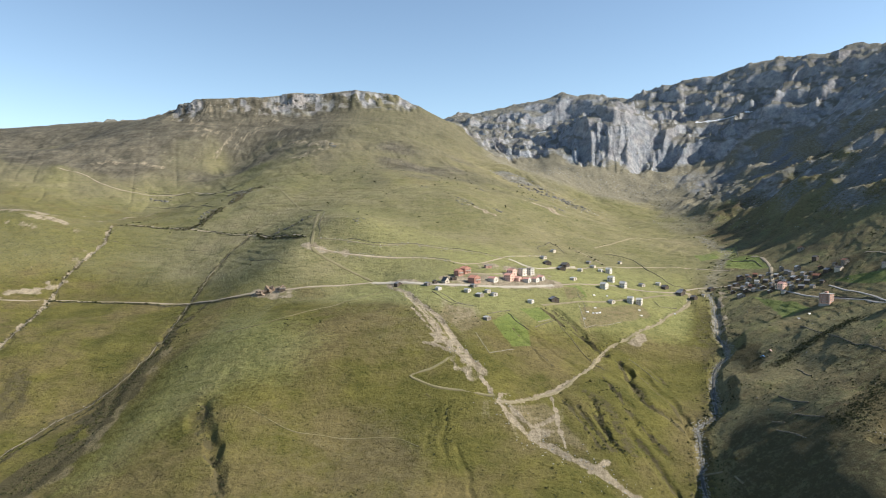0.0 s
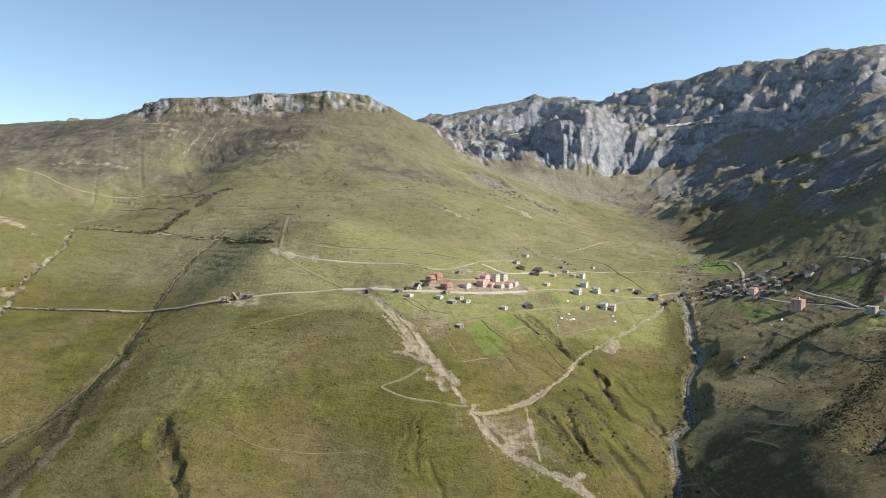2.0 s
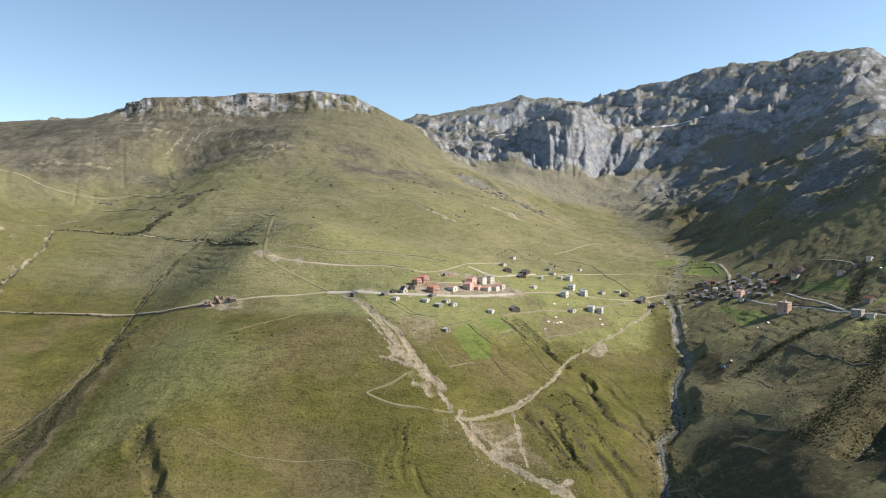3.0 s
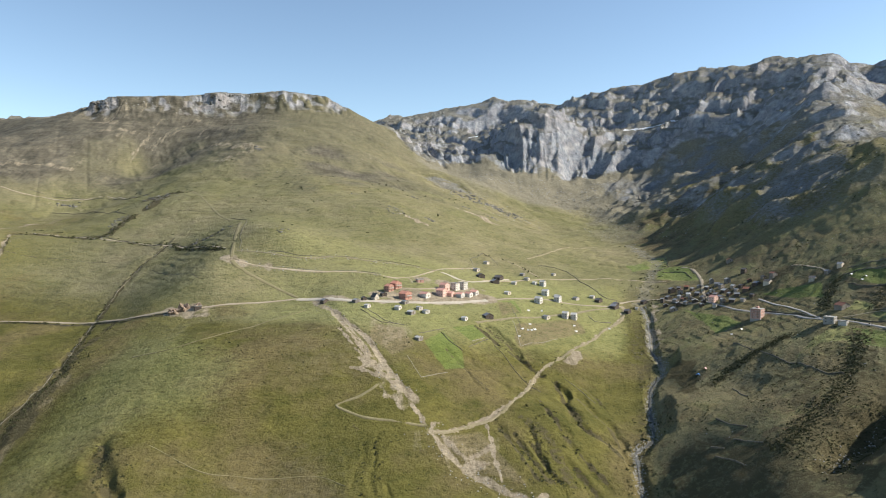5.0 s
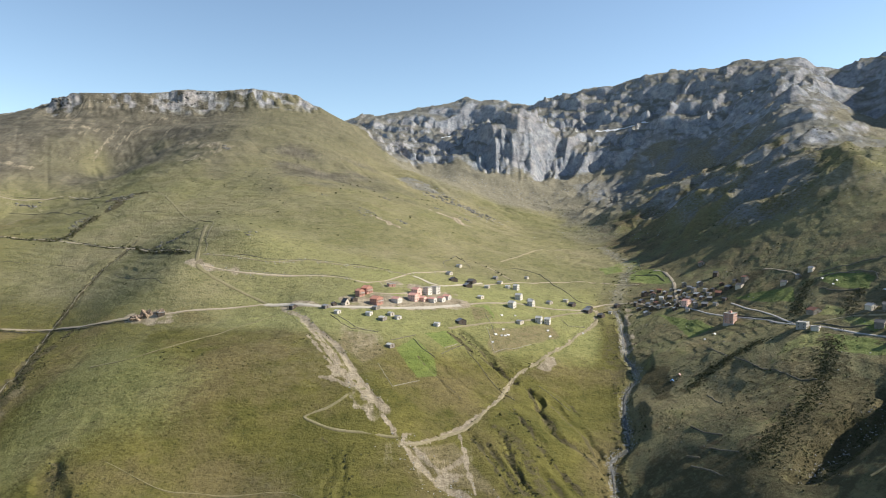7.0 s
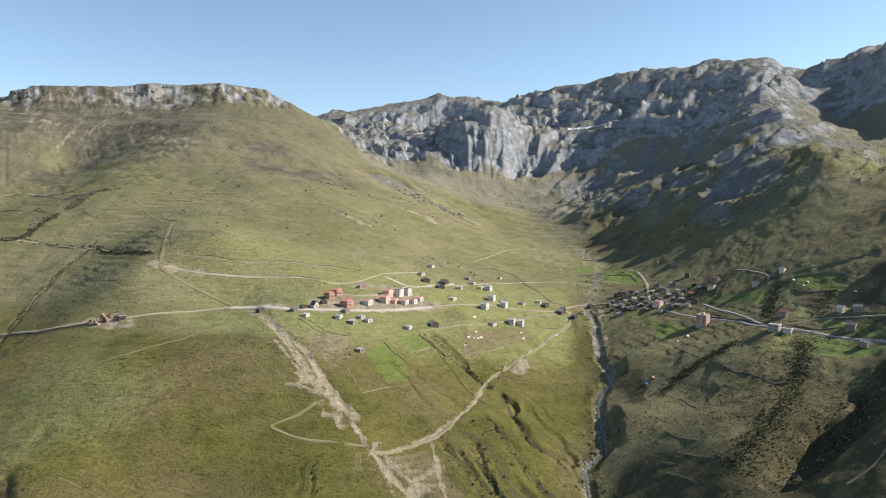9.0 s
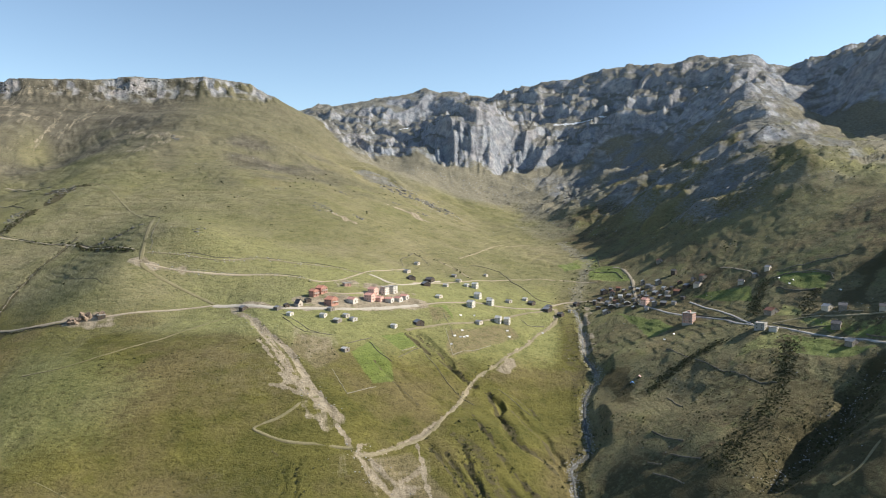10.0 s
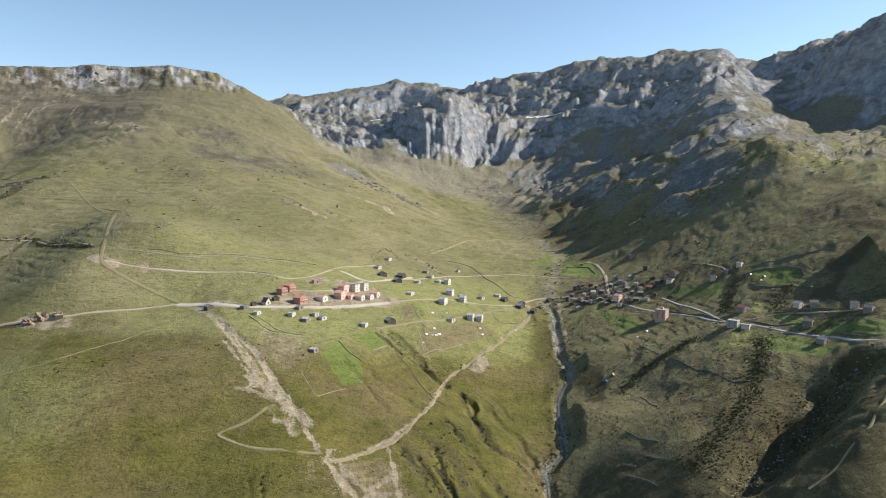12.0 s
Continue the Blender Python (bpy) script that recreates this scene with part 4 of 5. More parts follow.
# First meadow: pale dry grass, lightened further to offset the slope's dim light.
# The back term lightens the spur's far side as sunlight would.
attribute("pale", np.maximum.reduce([0.58 * inside(MEADOWS[0], 50)] + [inside(q) for q in MEADOWS[1:]] + [0.4 * back] + [shelf * (0.62 + 0.35 * wide_noise)]))
attribute("soil", np.maximum.reduce([inside(q) * 0.72 for q in PLOTS] + [0.8 * spread([(x + 7, y - 4) for x, y in GULLY_WESTB[1:]], 7, 0.9)]))
bare_map = np.maximum.reduce([spread(q, w, r) for q, w, r in BARE])
specks = grain(gx, gy, 24, 67) + 0.6 * grain(gx, gy, 9, 68)
bare_map = np.maximum(bare_map, 0.36 * step(0.66, 1.05, specks) * step(60, -80, gx + 420 - 0.2 * (gy - 700)) * step(650, 750, gy) + 0.34 * step(0.75, 1.1, specks) * (1 - east) * step(640, 760, gy))
for line, wide, rag in (([(6, 597), (45, 597), (96, 612)], 8, 0.7), (SCAR_RIGHT[1:], 1.7, 0.3), (SCAR_LOBE, 2.8, 0.8), (CUT_BANK, 1.8, 0.8)):
    bare_map = np.maximum(bare_map, 1.3 * spread(line, wide, rag))
bare_map = np.maximum(bare_map, 0.34 * spread(SCAR_MID, 8, 0.5))
for line in FINGERS:
    bare_map = np.maximum(bare_map, 0.62 * spread(line, 1.8, 1.3))
bare_map = np.maximum(bare_map, 0.36 * spread([(34, 404), (48, 405), (64, 405), (68, 396)], 11, 0.6))
bare_map = np.maximum(bare_map, 1.1 * inside(DUG_PATCH, 4))
bare_map = np.maximum(bare_map, 0.75 * inside([(-12, 584), (8, 600), (12, 622), (26, 626), (46, 612), (60, 634), (84, 644), (98, 630), (100, 610), (60, 594), (20, 584)], 8))
bare_map = np.maximum(bare_map, 0.6 * inside([(30, 632), (36, 646), (56, 646), (56, 634)], 6))
bare_map = np.maximum(bare_map, 0.52 * inside([(-6, 545), (20, 540), (30, 526), (22, 498), (8, 490), (-2, 515)], 16))
bare_map = bare_map * (1 - 0.42 * step(950, 1050, gy))
attribute("bare", bare_map)
# Shrub cover together with the slope shade put into it.
shrub_shade_map = np.maximum.reduce([spread(q, w, 0.9) * s for q, w, s in SHRUBS_AND_SHADE])
# Dark brown patches over the low eastern ground, thicker towards the south.
shrub_shade_map = np.maximum(shrub_shade_map, 0.60 * east * step(-0.15, 0.35, grain(gx, gy, 36, 70) + 0.4 * grain(gx, gy, 12, 71)) * step(520, 400, gy))
attribute("shrub", shrub_shade_map)
attribute("snow", np.maximum.reduce([spread(q, w, 0.6) for q, w in SNOW]))
ground = tagged(new("ground", me), "green and dry mountain meadows rising to grey crags", "ground", kind="structure")
me.materials.append(GROUND)

# ---- roads and tracks ----
ROAD_LOWER = [(81, 557), (103, 572), (128, 585), (161, 604), (187, 621), (222, 639), (231, 644)]
TRACK_BRANCH = [(14, 452), (6, 448), (0, 441), (-9, 434), (-17, 431), (-21, 428), (-17, 425), (-8, 420), (3, 417), (14, 416), (23, 415), (31, 415)]
TRACK_UP = [(-63, 611), (-74, 621), (-97, 636), (-115, 648), (-127, 662), (-132, 700), (-142, 786)]
TRACK_HIGH = [(-124, 676), (-94, 671), (-68, 667), (-48, 672), (-32, 678), (-18, 679), (6, 679), (25, 680), (45, 678), (60, 677)]
TRACK_MID = [(-127, 660), (-105, 656), (-79, 653), (-53, 651), (-13, 651), (6, 647), (19, 644), (36, 652), (51, 668), (63, 681), (88, 700), (103, 713)]
TRACK_FARWEST = [(-657, 1166), (-606, 1159), (-560, 1143), (-516, 1150), (-464, 1161), (-416, 1163), (-330, 1070)]
TRACK_RING = [(-299, 1052), (-254, 1013), (-225, 961), (-195, 897), (-162, 825)]
TRACK_DIAG = [(-161, 503), (-138, 496), (-119, 503), (-97, 521), (-75, 545), (-50, 576)]
TRACK_LOW = [(-122, 400), (-103, 390), (-86, 384), (-66, 385), (-31, 385), (-14, 376)]
ROAD_EAST_BRANCH = [(325, 468), (339, 460), (350, 449), (359, 432), (366, 416), (371, 403), (366, 375), (360, 340)]
ROAD_VALLEY = [(340, 750), (344, 732), (332, 690), (315, 652), (308, 635), (302, 606)]
ROAD_BRIDGE = [(230, 653), (250, 667), (267, 665), (280, 650), (286, 626), (300, 616)]
TRACK_EAST_HIGH = [(373, 602), (375, 582), (376, 566), (372, 552)]
TRACK_HILL = [(176, 795), (207, 838), (242, 889), (279, 921), (307, 939)]
TRACK_SHELF = [(43, 646), (72, 654), (105, 677), (153, 699), (192, 720), (270, 749), (308, 718)]
ROAD_UPPER = [(63, 678), (74, 670), (86, 660), (98, 667), (117, 684), (135, 696)]
ROAD_HOUSES = [(23, 617), (41, 617), (55, 624), (68, 637), (86, 660)]
TRACK_FALL = [(145, 769), (156, 755), (164, 737), (171, 717)]
TRACK_WALL = [(-404, 873), (-344, 858), (-309, 842), (-259, 814), (-209, 778), (-175, 730), (-138, 685)]
TRACK_RAVINE = [(147, 382), (154, 375), (157, 369), (157, 362), (158, 354)]
ROAD_GRAVEL = [(300, 328), (284, 317), (269, 308), (257, 301), (247, 299), (236, 295), (223, 295)]


def smooth_line(line, step_m):
    """A Catmull-Rom curve through the points, sampled every few metres."""
    p = [np.array(q[:2], float) for q in line]
    p = [2 * p[0] - p[1]] + p + [2 * p[-1] - p[-2]]
    out = []
    for a, b, c, d in zip(p, p[1:], p[2:], p[3:]):
        n = max(2, int(np.hypot(*(c - b)) / step_m))
        for k in range(n):
            t = k / n
            out.append(0.5 * (2 * b + (c - a) * t + (2 * a - 5 * b + 4 * c - d) * t * t + (3 * b - a - 3 * c + d) * t ** 3))
    return np.array(out + [p[-2]])


def mesh_from(name, verts, faces, mat, smooth=False):
    m = bpy.data.meshes.new(name)
    m.from_pydata([tuple(v) for v in verts], [], [tuple(f) for f in faces])
    m.materials.append(mat)
    if smooth:
        m.polygons.foreach_set("use_smooth", [True] * len(m.polygons))
    return m


def road(name, line, width, mat, label, lift=0.28, rag=0.18):
    c = UNIT * smooth_line(line, 2.4)
    d = np.gradient(c, axis=0)
    d /= np.hypot(d[:, 0], d[:, 1])[:, None] + 1e-9
    side = np.stack([-d[:, 1], d[:, 0]], 1)
    across = np.array([-0.68, -0.5, -0.22, 0.22, 0.5, 0.68])
    x = c[:, 0:1] + side[:, 0:1] * across * width
    y = c[:, 1:2] + side[:, 1:2] * across * width
    jag = 1 + rag * grain(x, y, 14, 41) * np.abs(across)[None, :] * 2
    x, y = c[:, 0:1] + side[:, 0:1] * across * width * jag, c[:, 1:2] + side[:, 1:2] * across * width * jag
    z = height(x.ravel(), y.ravel()).reshape(x.shape)
    run = np.pad(z, ((3, 3), (0, 0)), mode="edge")
    run = sum(run[k:k + len(z)] for k in range(7)) / 7
    z = 0.35 * z + 0.65 * run
    z = 0.7 * z + 0.3 * z[:, 2:4].mean(1, keepdims=True) + lift
    z[:, 0] -= lift + 0.35
    z[:, -1] -= lift + 0.35
    k = len(across)
    v = np.stack([x, y, z], -1).reshape(-1, 3)
    f = [(i * k + j, i * k + j + 1, (i + 1) * k + j + 1, (i + 1) * k + j) for i in range(len(c) - 1) for j in range(k - 1)]
    f = [q[::-1] for q in f]
    return tagged(new(name, mesh_from(name, v, f, mat, True)), label, "road", kind="structure")


dirt, lane, pale = "pale dirt road with ragged grassy edges", "narrow earth lane worn into the meadow", "pale gravel road through the old village"
road("road_west", ROAD_WEST, 2.8, DIRT, dirt)
road("road_village", ROAD_VILLAGE[:8], 6.5, PALE_DIRT, "wide pale dirt road past the new houses")
road("road_meadow", ROAD_VILLAGE[7:], 3.4, DIRT, dirt)
road("road_lower", ROAD_LOWER, 2.9, TRACK, lane)
road("lane", LANE, 2.5, TRACK, "dirt lane zigzagging down the green slope", rag=0.45)
road("track_branch", TRACK_BRANCH, 2.0, FAINT, lane)
road("track_up", TRACK_UP, 4.0, FAINT, "faint earth track climbing the hill")
road("track_high", TRACK_HIGH, 1.7, TRACK, dirt, rag=0.7)
road("track_mid", TRACK_MID, 1.9, DIRT, dirt, rag=0.6)
road("track_far_west", TRACK_FARWEST, 3.0, DIRT, dirt)
road("track_ring", TRACK_RING, 2.2, FAINT, lane)
road("track_diag", TRACK_DIAG, 1.3, FAINT, "faint trodden path across the green slope", rag=0.5)
road("track_low", TRACK_LOW, 0.4, FAINT, "thin footpath across the steep grass")
road("road_east", ROAD_EAST, 1.9, GRAVEL, pale, rag=0.06)
road("road_east_upper", ROAD_EAST_UPPER, 1.7, GRAVEL, pale, rag=0.06)
road("road_east_branch", ROAD_EAST_BRANCH, 2.0, TRACK, lane)
road("road_valley", ROAD_VALLEY, 3.6, DIRT, "pale gravel road winding up the valley")
road("road_bridge", ROAD_BRIDGE, 3.9, DIRT, dirt)
road("track_east_high", TRACK_EAST_HIGH, 1.5, DIRT, pale)
road("track_hill", TRACK_HILL, 2.9, TRACK, lane)
road("track_shelf", TRACK_SHELF[2:], 2.2, DIRT, dirt)
road("road_upper", ROAD_UPPER, 3.2, PALE_DIRT, "pale gravel lane above the new houses")
road("road_houses", ROAD_HOUSES, 3.0, DIRT, "dirt lane between the new houses")
road("track_fall", TRACK_FALL, 3.0, TRACK, lane)
road("track_wall", TRACK_WALL, 1.8, DIRT, "pale earth track beside a stone wall")
road("track_ravine", TRACK_RAVINE, 1.0, TRACK, "narrow footpath climbing out of the ravine")
road("road_gravel", ROAD_GRAVEL, 1.5, FAINT, "grey earth road across the shaded scree slope")
tagged(road("stream", STREAM_PATH[1:-2], 1.5, WATER, "x", 0.25, 0.6), "shallow white mountain stream among boulders", "stream")

# ---- field walls ----
WALL_C = [(-416, 860), (-370, 861), (-321, 855), (-267, 819), (-210, 783), (-138, 683)]
WALL_D = [(-163, 837), (-137, 796), (-124, 680)]
WALL_E = [(-474, 1093), (-424, 1075), (-329, 958)]
WALL_F = [(-307, 858), (-309, 900), (-303, 925)]
WALL_G = [(-378, 659), (-341, 657), (-292, 645), (-240, 634), (-197, 601), (-165, 594)]
WALL_H = [(-105, 657), (-56, 653), (-13, 653), (6, 650)]
WALL_I = [(101, 721), (104, 745), (122, 776), (130, 766), (131, 742)]
WALL_J = [(239, 665), (227, 668), (224, 694), (216, 721), (214, 762), (202, 773), (184, 773)]
WALL_K = [(-11, 566), (10, 538), (24, 532)]
WALL_L = [(23, 483), (27, 470), (31, 458), (49, 471)]
WALL_N = [(113, 573), (114, 558), (111, 533), (146, 557)]
WALL_O = [(191, 615), (194, 607), (210, 611)]
FIELD_LINES = [[(118, 598), (118, 574), (118, 562)], [(35, 522), (45, 529), (54, 536)], [(70, 515), (78, 527), (87, 534)], [(-10, 558), (-1, 544), (8, 534), (26, 532)], [(51, 529), (57, 518), (64, 509)], [(90, 528), (98, 509), (104, 484), (113, 473)], [(138, 502), (145, 491), (152, 478)], [(-94, 674), (-68, 670), (-48, 675), (-18, 682), (25, 683), (45, 681)]]
WALL_P = [(73, 526), (84, 535)]
WALL_T1 = [(198, 381), (200, 373), (204, 362)]
WALL_T2 = [(189, 388), (191, 378)]
WALL_T3 = [(185, 376), (188, 367), (191, 357)]
WALL_T4 = [(205, 412), (206, 399), (209, 384)]
WALL_T5 = [(232, 446), (233, 439), (232, 426)]
WALL_T6 = [(264, 502), (265, 478), (267, 464), (268, 447), (269, 433), (271, 409), (278, 400)]
WALL_T7 = [(373, 536), (383, 526), (394, 510), (394, 496), (389, 487)]
WALL_T8 = [(365, 518), (367, 501), (374, 486)]
WALL_T9 = [(325, 467), (330, 448), (341, 437)]
WALL_T10 = [(345, 410), (344, 387), (347, 377)]
WALL_T11 = [(375, 534), (388, 520), (395, 501), (392, 491)]
WALL_T12 = [(380, 542), (399, 521), (417, 503)]
WALL_T13 = [(341, 461), (356, 449), (364, 431)]
WALL_T14 = [(313, 549), (320, 508), (320, 478)]
WALL_W1 = [(-217, 721), (-186, 677), (-148, 632)]
WALL_W2 = [(-400, 802), (-363, 799), (-323, 792), (-271, 774)]
WALL_W3 = [(-443, 1083), (-363, 1000), (-317, 943)]
WALL_W4 = [(-277, 932), (-228, 907), (-195, 892)]
WALL_W5 = [(-535, 1160), (-490, 1166), (-420, 1160), (-326, 1068)]
WALL_V1 = [(324, 784), (323, 752), (335, 734), (330, 704)]
WALL_V2 = [(336, 865), (364, 850), (337, 779), (310, 764)]


def stone_wall(line, high, thick, seed, label="low dry-stone wall of grey field stones", mat=FIELD_STONE):
    """A rough field wall on the ground, with an uneven top."""
    c = np.array(densify([tuple(map(float, q)) for q in line], 1.6))
    c = c + np.stack([grain(c[:, 0], c[:, 1], 14, seed + 3), grain(c[:, 0], c[:, 1], 14, seed + 4)], 1) * 1.2
    c = UNIT * c
    d = np.gradient(c, axis=0)
    d /= np.hypot(d[:, 0], d[:, 1])[:, None] + 1e-9
    side = np.stack([-d[:, 1], d[:, 0]], 1)
    across = np.array([-0.55, -0.42, 0.0, 0.42, 0.55])
    up = np.array([-0.6, 0.85, 1.0, 0.85, -0.6]) * high
    wob = grain(c[:, 0], c[:, 1], 4.0, seed)[:, None]
    gap = np.clip(0.75 + 0.5 * grain(c[:, 0], c[:, 1], 17.0, seed + 1), 0.15, 1.1)[:, None]
    x = c[:, 0:1] + side[:, 0:1] * (across * thick + wob * 0.3)
    y = c[:, 1:2] + side[:, 1:2] * (across * thick + wob * 0.3)
    z = height(x.ravel(), y.ravel()).reshape(x.shape) + np.where(up > 0, up * gap * (1 + 0.25 * grain(x, y, 1.7, seed + 2)), up)
    k = 5
    v = np.stack([x, y, z], -1).reshape(-1, 3)
    f = [(i * k + j, (i + 1) * k + j, (i + 1) * k + j + 1, i * k + j + 1) for i in range(len(c) - 1) for j in range(k - 1)]
    n = (len(c) - 1) * k
    f += [(0, 1, 2), (0, 2, 4), (2, 3, 4), (n + 2, n + 1, n), (n + 4, n + 2, n), (n + 4, n + 3, n + 2)]
    return tagged(new("field_wall", mesh_from("field_wall", v, f, mat)), label, "stone wall", "field walls")


for i, line in enumerate([WALL_C, WALL_D, WALL_E, WALL_F, WALL_G, WALL_H, WALL_I, WALL_J, WALL_K, WALL_L, WALL_N, WALL_O, WALL_P, WALL_V1, WALL_V2]):
    low = line in (WALL_K, WALL_L, WALL_N, WALL_H, WALL_P)
    stone_wall(line, 0.4 if low else 0.8, 0.5 if low else 0.9, 50 + i, "tumbled low wall of pale field stones" if low else "low dry-stone wall of grey field stones", PALE_STONE if low else FIELD_STONE)
for i, line in enumerate(FIELD_LINES):
    stone_wall(line, 0.55, 0.6, 130 + i, "low tumbled field boundary of stones and turf")
for i, line in enumerate([WALL_W1, WALL_W2, WALL_W3, WALL_W4, WALL_W5]):
    stone_wall(line, 0.7 if line[0][1] > 1000 else 0.25, 0.9 if line[0][1] > 1000 else 0.45, 100 + i, "overgrown low boundary wall across the pasture")
for i, line in enumerate([WALL_A, WALL_B]):
    stone_wall(line, 0.5, 0.8, 70 + i, "long broken dry-stone wall running down the slope")
for i, line in enumerate([WALL_T1, WALL_T2, WALL_T3, WALL_T4, WALL_T5, WALL_T6, WALL_T7, WALL_T8, WALL_T9, WALL_T10, WALL_T11, WALL_T12, WALL_T13, WALL_T14]):
    stone_wall(line, 0.95, 1.0, 80 + i, "ruined terrace wall half sunk in heath")

# ---- buildings ----


def part(name, bm, mat, parent, label="", at=None):
    m = bpy.data.meshes.new(name)
    bm.to_mesh(m)
    bm.free()
    m.materials.append(mat)
    return place(name, m, parent, label, at)


def place(name, m, parent, label="", at=None):
    ob = new(name, m)
    ob.parent = parent
    if at is not None:
        ob.matrix_basis = at
    return tagged(ob, label) if label else ob


def add_box(bm, x0, y0, z0, x1, y1, z1):
    v = [bm.verts.new((x, y, z)) for z in (z0, z1) for y in (y0, y1) for x in (x0, x1)]
    for f in ((0, 2, 3, 1), (4, 5, 7, 6), (0, 1, 5, 4), (2, 6, 7, 3), (0, 4, 6, 2), (1, 3, 7, 5)):
        bm.faces.new([v[i] for i in f])
    return v


def window_mesh(w, h):
    """A frame of four bars round a recessed opening, and its pane."""
    key = (round(w, 2), round(h, 2))
    if key not in WINDOWS:
        bm, t = bmesh.new(), 0.09
        add_box(bm, -w / 2, -0.07, 0, -w / 2 + t, 0.05, h)
        add_box(bm, w / 2 - t, -0.07, 0, w / 2, 0.05, h)
        add_box(bm, -w / 2 + t, -0.07, h - t, w / 2 - t, 0.05, h)
        add_box(bm, -w / 2 + t, -0.07, 0, w / 2 - t, 0.05, t)
        add_box(bm, -0.03, -0.05, t, 0.03, 0.03, h - t)
        frame_mesh = bpy.data.meshes.new("window")
        bm.to_mesh(frame_mesh)
        bm.free()
        frame_mesh.materials.append(FRAME_WHITE)
        bm = bmesh.new()
        add_box(bm, -w / 2 + t, -0.03, t, w / 2 - t, 0.02, h - t)
        pane_mesh = bpy.data.meshes.new("pane")
        bm.to_mesh(pane_mesh)
        bm.free()
        pane_mesh.materials.append(GLASS)
        WINDOWS[key] = (frame_mesh, pane_mesh)
    return WINDOWS[key]


WINDOWS = {}


def add_window(house, w, h, at):
    frame_mesh, pane_mesh = window_mesh(w, h)
    place("pane", pane_mesh, place("window", frame_mesh, house, "", at))


def gable_roof(w, d, eave, rise, over, thick):
    """Two sloping sheets that meet at a ridge along y, with a ridge cap and fascia thickness."""
    bm = bmesh.new()
    for s in (-1, 1):
        slope = rise / (w / 2)
        x_out, z_out = s * (w / 2 + over), eave - slope * over
        prof = [(0, eave + rise), (x_out, z_out), (x_out, z_out + thick), (0, eave + rise + thick)]
        rings = [[bm.verts.new((x, y, z)) for x, z in prof] for y in (-d / 2 - over, d / 2 + over)]
        for i in range(4):
            bm.faces.new([rings[0][i], rings[0][(i + 1) % 4], rings[1][(i + 1) % 4], rings[1][i]])
        bm.faces.new(rings[0])
        bm.faces.new(rings[1])
    bmesh.ops.recalc_face_normals(bm, faces=bm.faces)
    add_box(bm, -0.14, -d / 2 - over, eave + rise + thick - 0.05, 0.14, d / 2 + over, eave + rise + thick + 0.08)
    return bm


def gable_walls(w, d, eave, rise, deep):
    bm = bmesh.new()
    prof = [(-w / 2, -deep), (w / 2, -deep), (w / 2, eave), (0, eave + rise), (-w / 2, eave)]
    rings = [[bm.verts.new((x, y, z)) for x, z in prof] for y in (-d / 2, d / 2)]
    for i in range(5):
        bm.faces.new([rings[0][i], rings[0][(i + 1) % 5], rings[1][(i + 1) % 5], rings[1][i]])
    bm.faces.new(rings[0])
    bm.faces.new(rings[1])
    bmesh.ops.recalc_face_normals(bm, faces=bm.faces)
    return bm


def house(x, y, w, d, storeys, turn, roof, wall_mat, roof_mat, label, group, name="house", storey=2.7, windows=True, chimney=False, balcony=False, pitch=0.24):
    x, y, w, d = UNIT * x, UNIT * y, UNIT * w, UNIT * d
    cs, sn = math.cos(radians(turn)), math.sin(radians(turn))
    px = np.array([x + a * cs * w / 2 - b * sn * d / 2 for a in (-1, 0, 1) for b in (-1, 0, 1)])
    py = np.array([y + a * sn * w / 2 + b * cs * d / 2 for a in (-1, 0, 1) for b in (-1, 0, 1)])
    gh = height(px, py)
    top = new(name)
    top.empty_display_size = 1
    top.matrix_world = pose(x, y, float(np.mean(gh)) + 0.1, 0, 0, turn)
    tagged(top, label, "house", group)
    deep = float(np.mean(gh) - np.min(gh)) + 1.0
    eave = storeys * storey
    rise = (0.15 if name == "hut" else pitch) * w if roof == "gable" else 0.0
    part("wall", gable_walls(w, d, eave, max(rise, 0.02), deep), wall_mat, top)
    if roof == "gable":
        part("roof", gable_roof(w, d, eave, rise, 0.35, 0.12), roof_mat, top)
    else:
        bm = bmesh.new()
        add_box(bm, -w / 2 - 0.3, -d / 2 - 0.3, eave, w / 2 + 0.3, d / 2 + 0.3, eave + 0.25)
        for x0, y0, x1, y1 in ((-w / 2, -d / 2, w / 2, -d / 2 + 0.2), (-w / 2, d / 2 - 0.2, w / 2, d / 2), (-w / 2, -d / 2 + 0.2, -w / 2 + 0.2, d / 2 - 0.2), (w / 2 - 0.2, -d / 2 + 0.2, w / 2, d / 2 - 0.2)):
            add_box(bm, x0, y0, eave + 0.25, x1, y1, eave + 0.75)
        part("roof", bm, roof_mat, top)
    n = max(1, int(w / 2.6)) if windows else 0
    ww, wh = (0.9, 1.1) if storeys > 1 else (0.65, 0.75)
    for s in range(storeys):
        z = s * storey + 0.95
        for i in range(n):
            if s == 0 and i == n // 2 and n > 1:
                continue
            add_window(top, ww, wh, Matrix.Translation((-w / 2 + (i + 0.5) * w / n, -d / 2 - 0.01, z)))
        m = max(1, int(d / 3.0)) if windows else 0
        for i in range(m):
            yy = -d / 2 + (i + 0.5) * d / m
            add_window(top, ww, wh, pose(w / 2 + 0.01, yy, z, 0, 0, 90))
            if storeys > 1:
                add_window(top, ww, wh, pose(-w / 2 - 0.01, yy, z, 0, 0, -90))
    bm = bmesh.new()
    dx = 0.0 if n != 1 else w / 4
    add_box(bm, dx - 0.5, -d / 2 - 0.06, -0.05, dx + 0.5, -d / 2 + 0.05, 2.05)
    part("door", bm, DOOR_WOOD, top)
    if chimney:
        bm = bmesh.new()
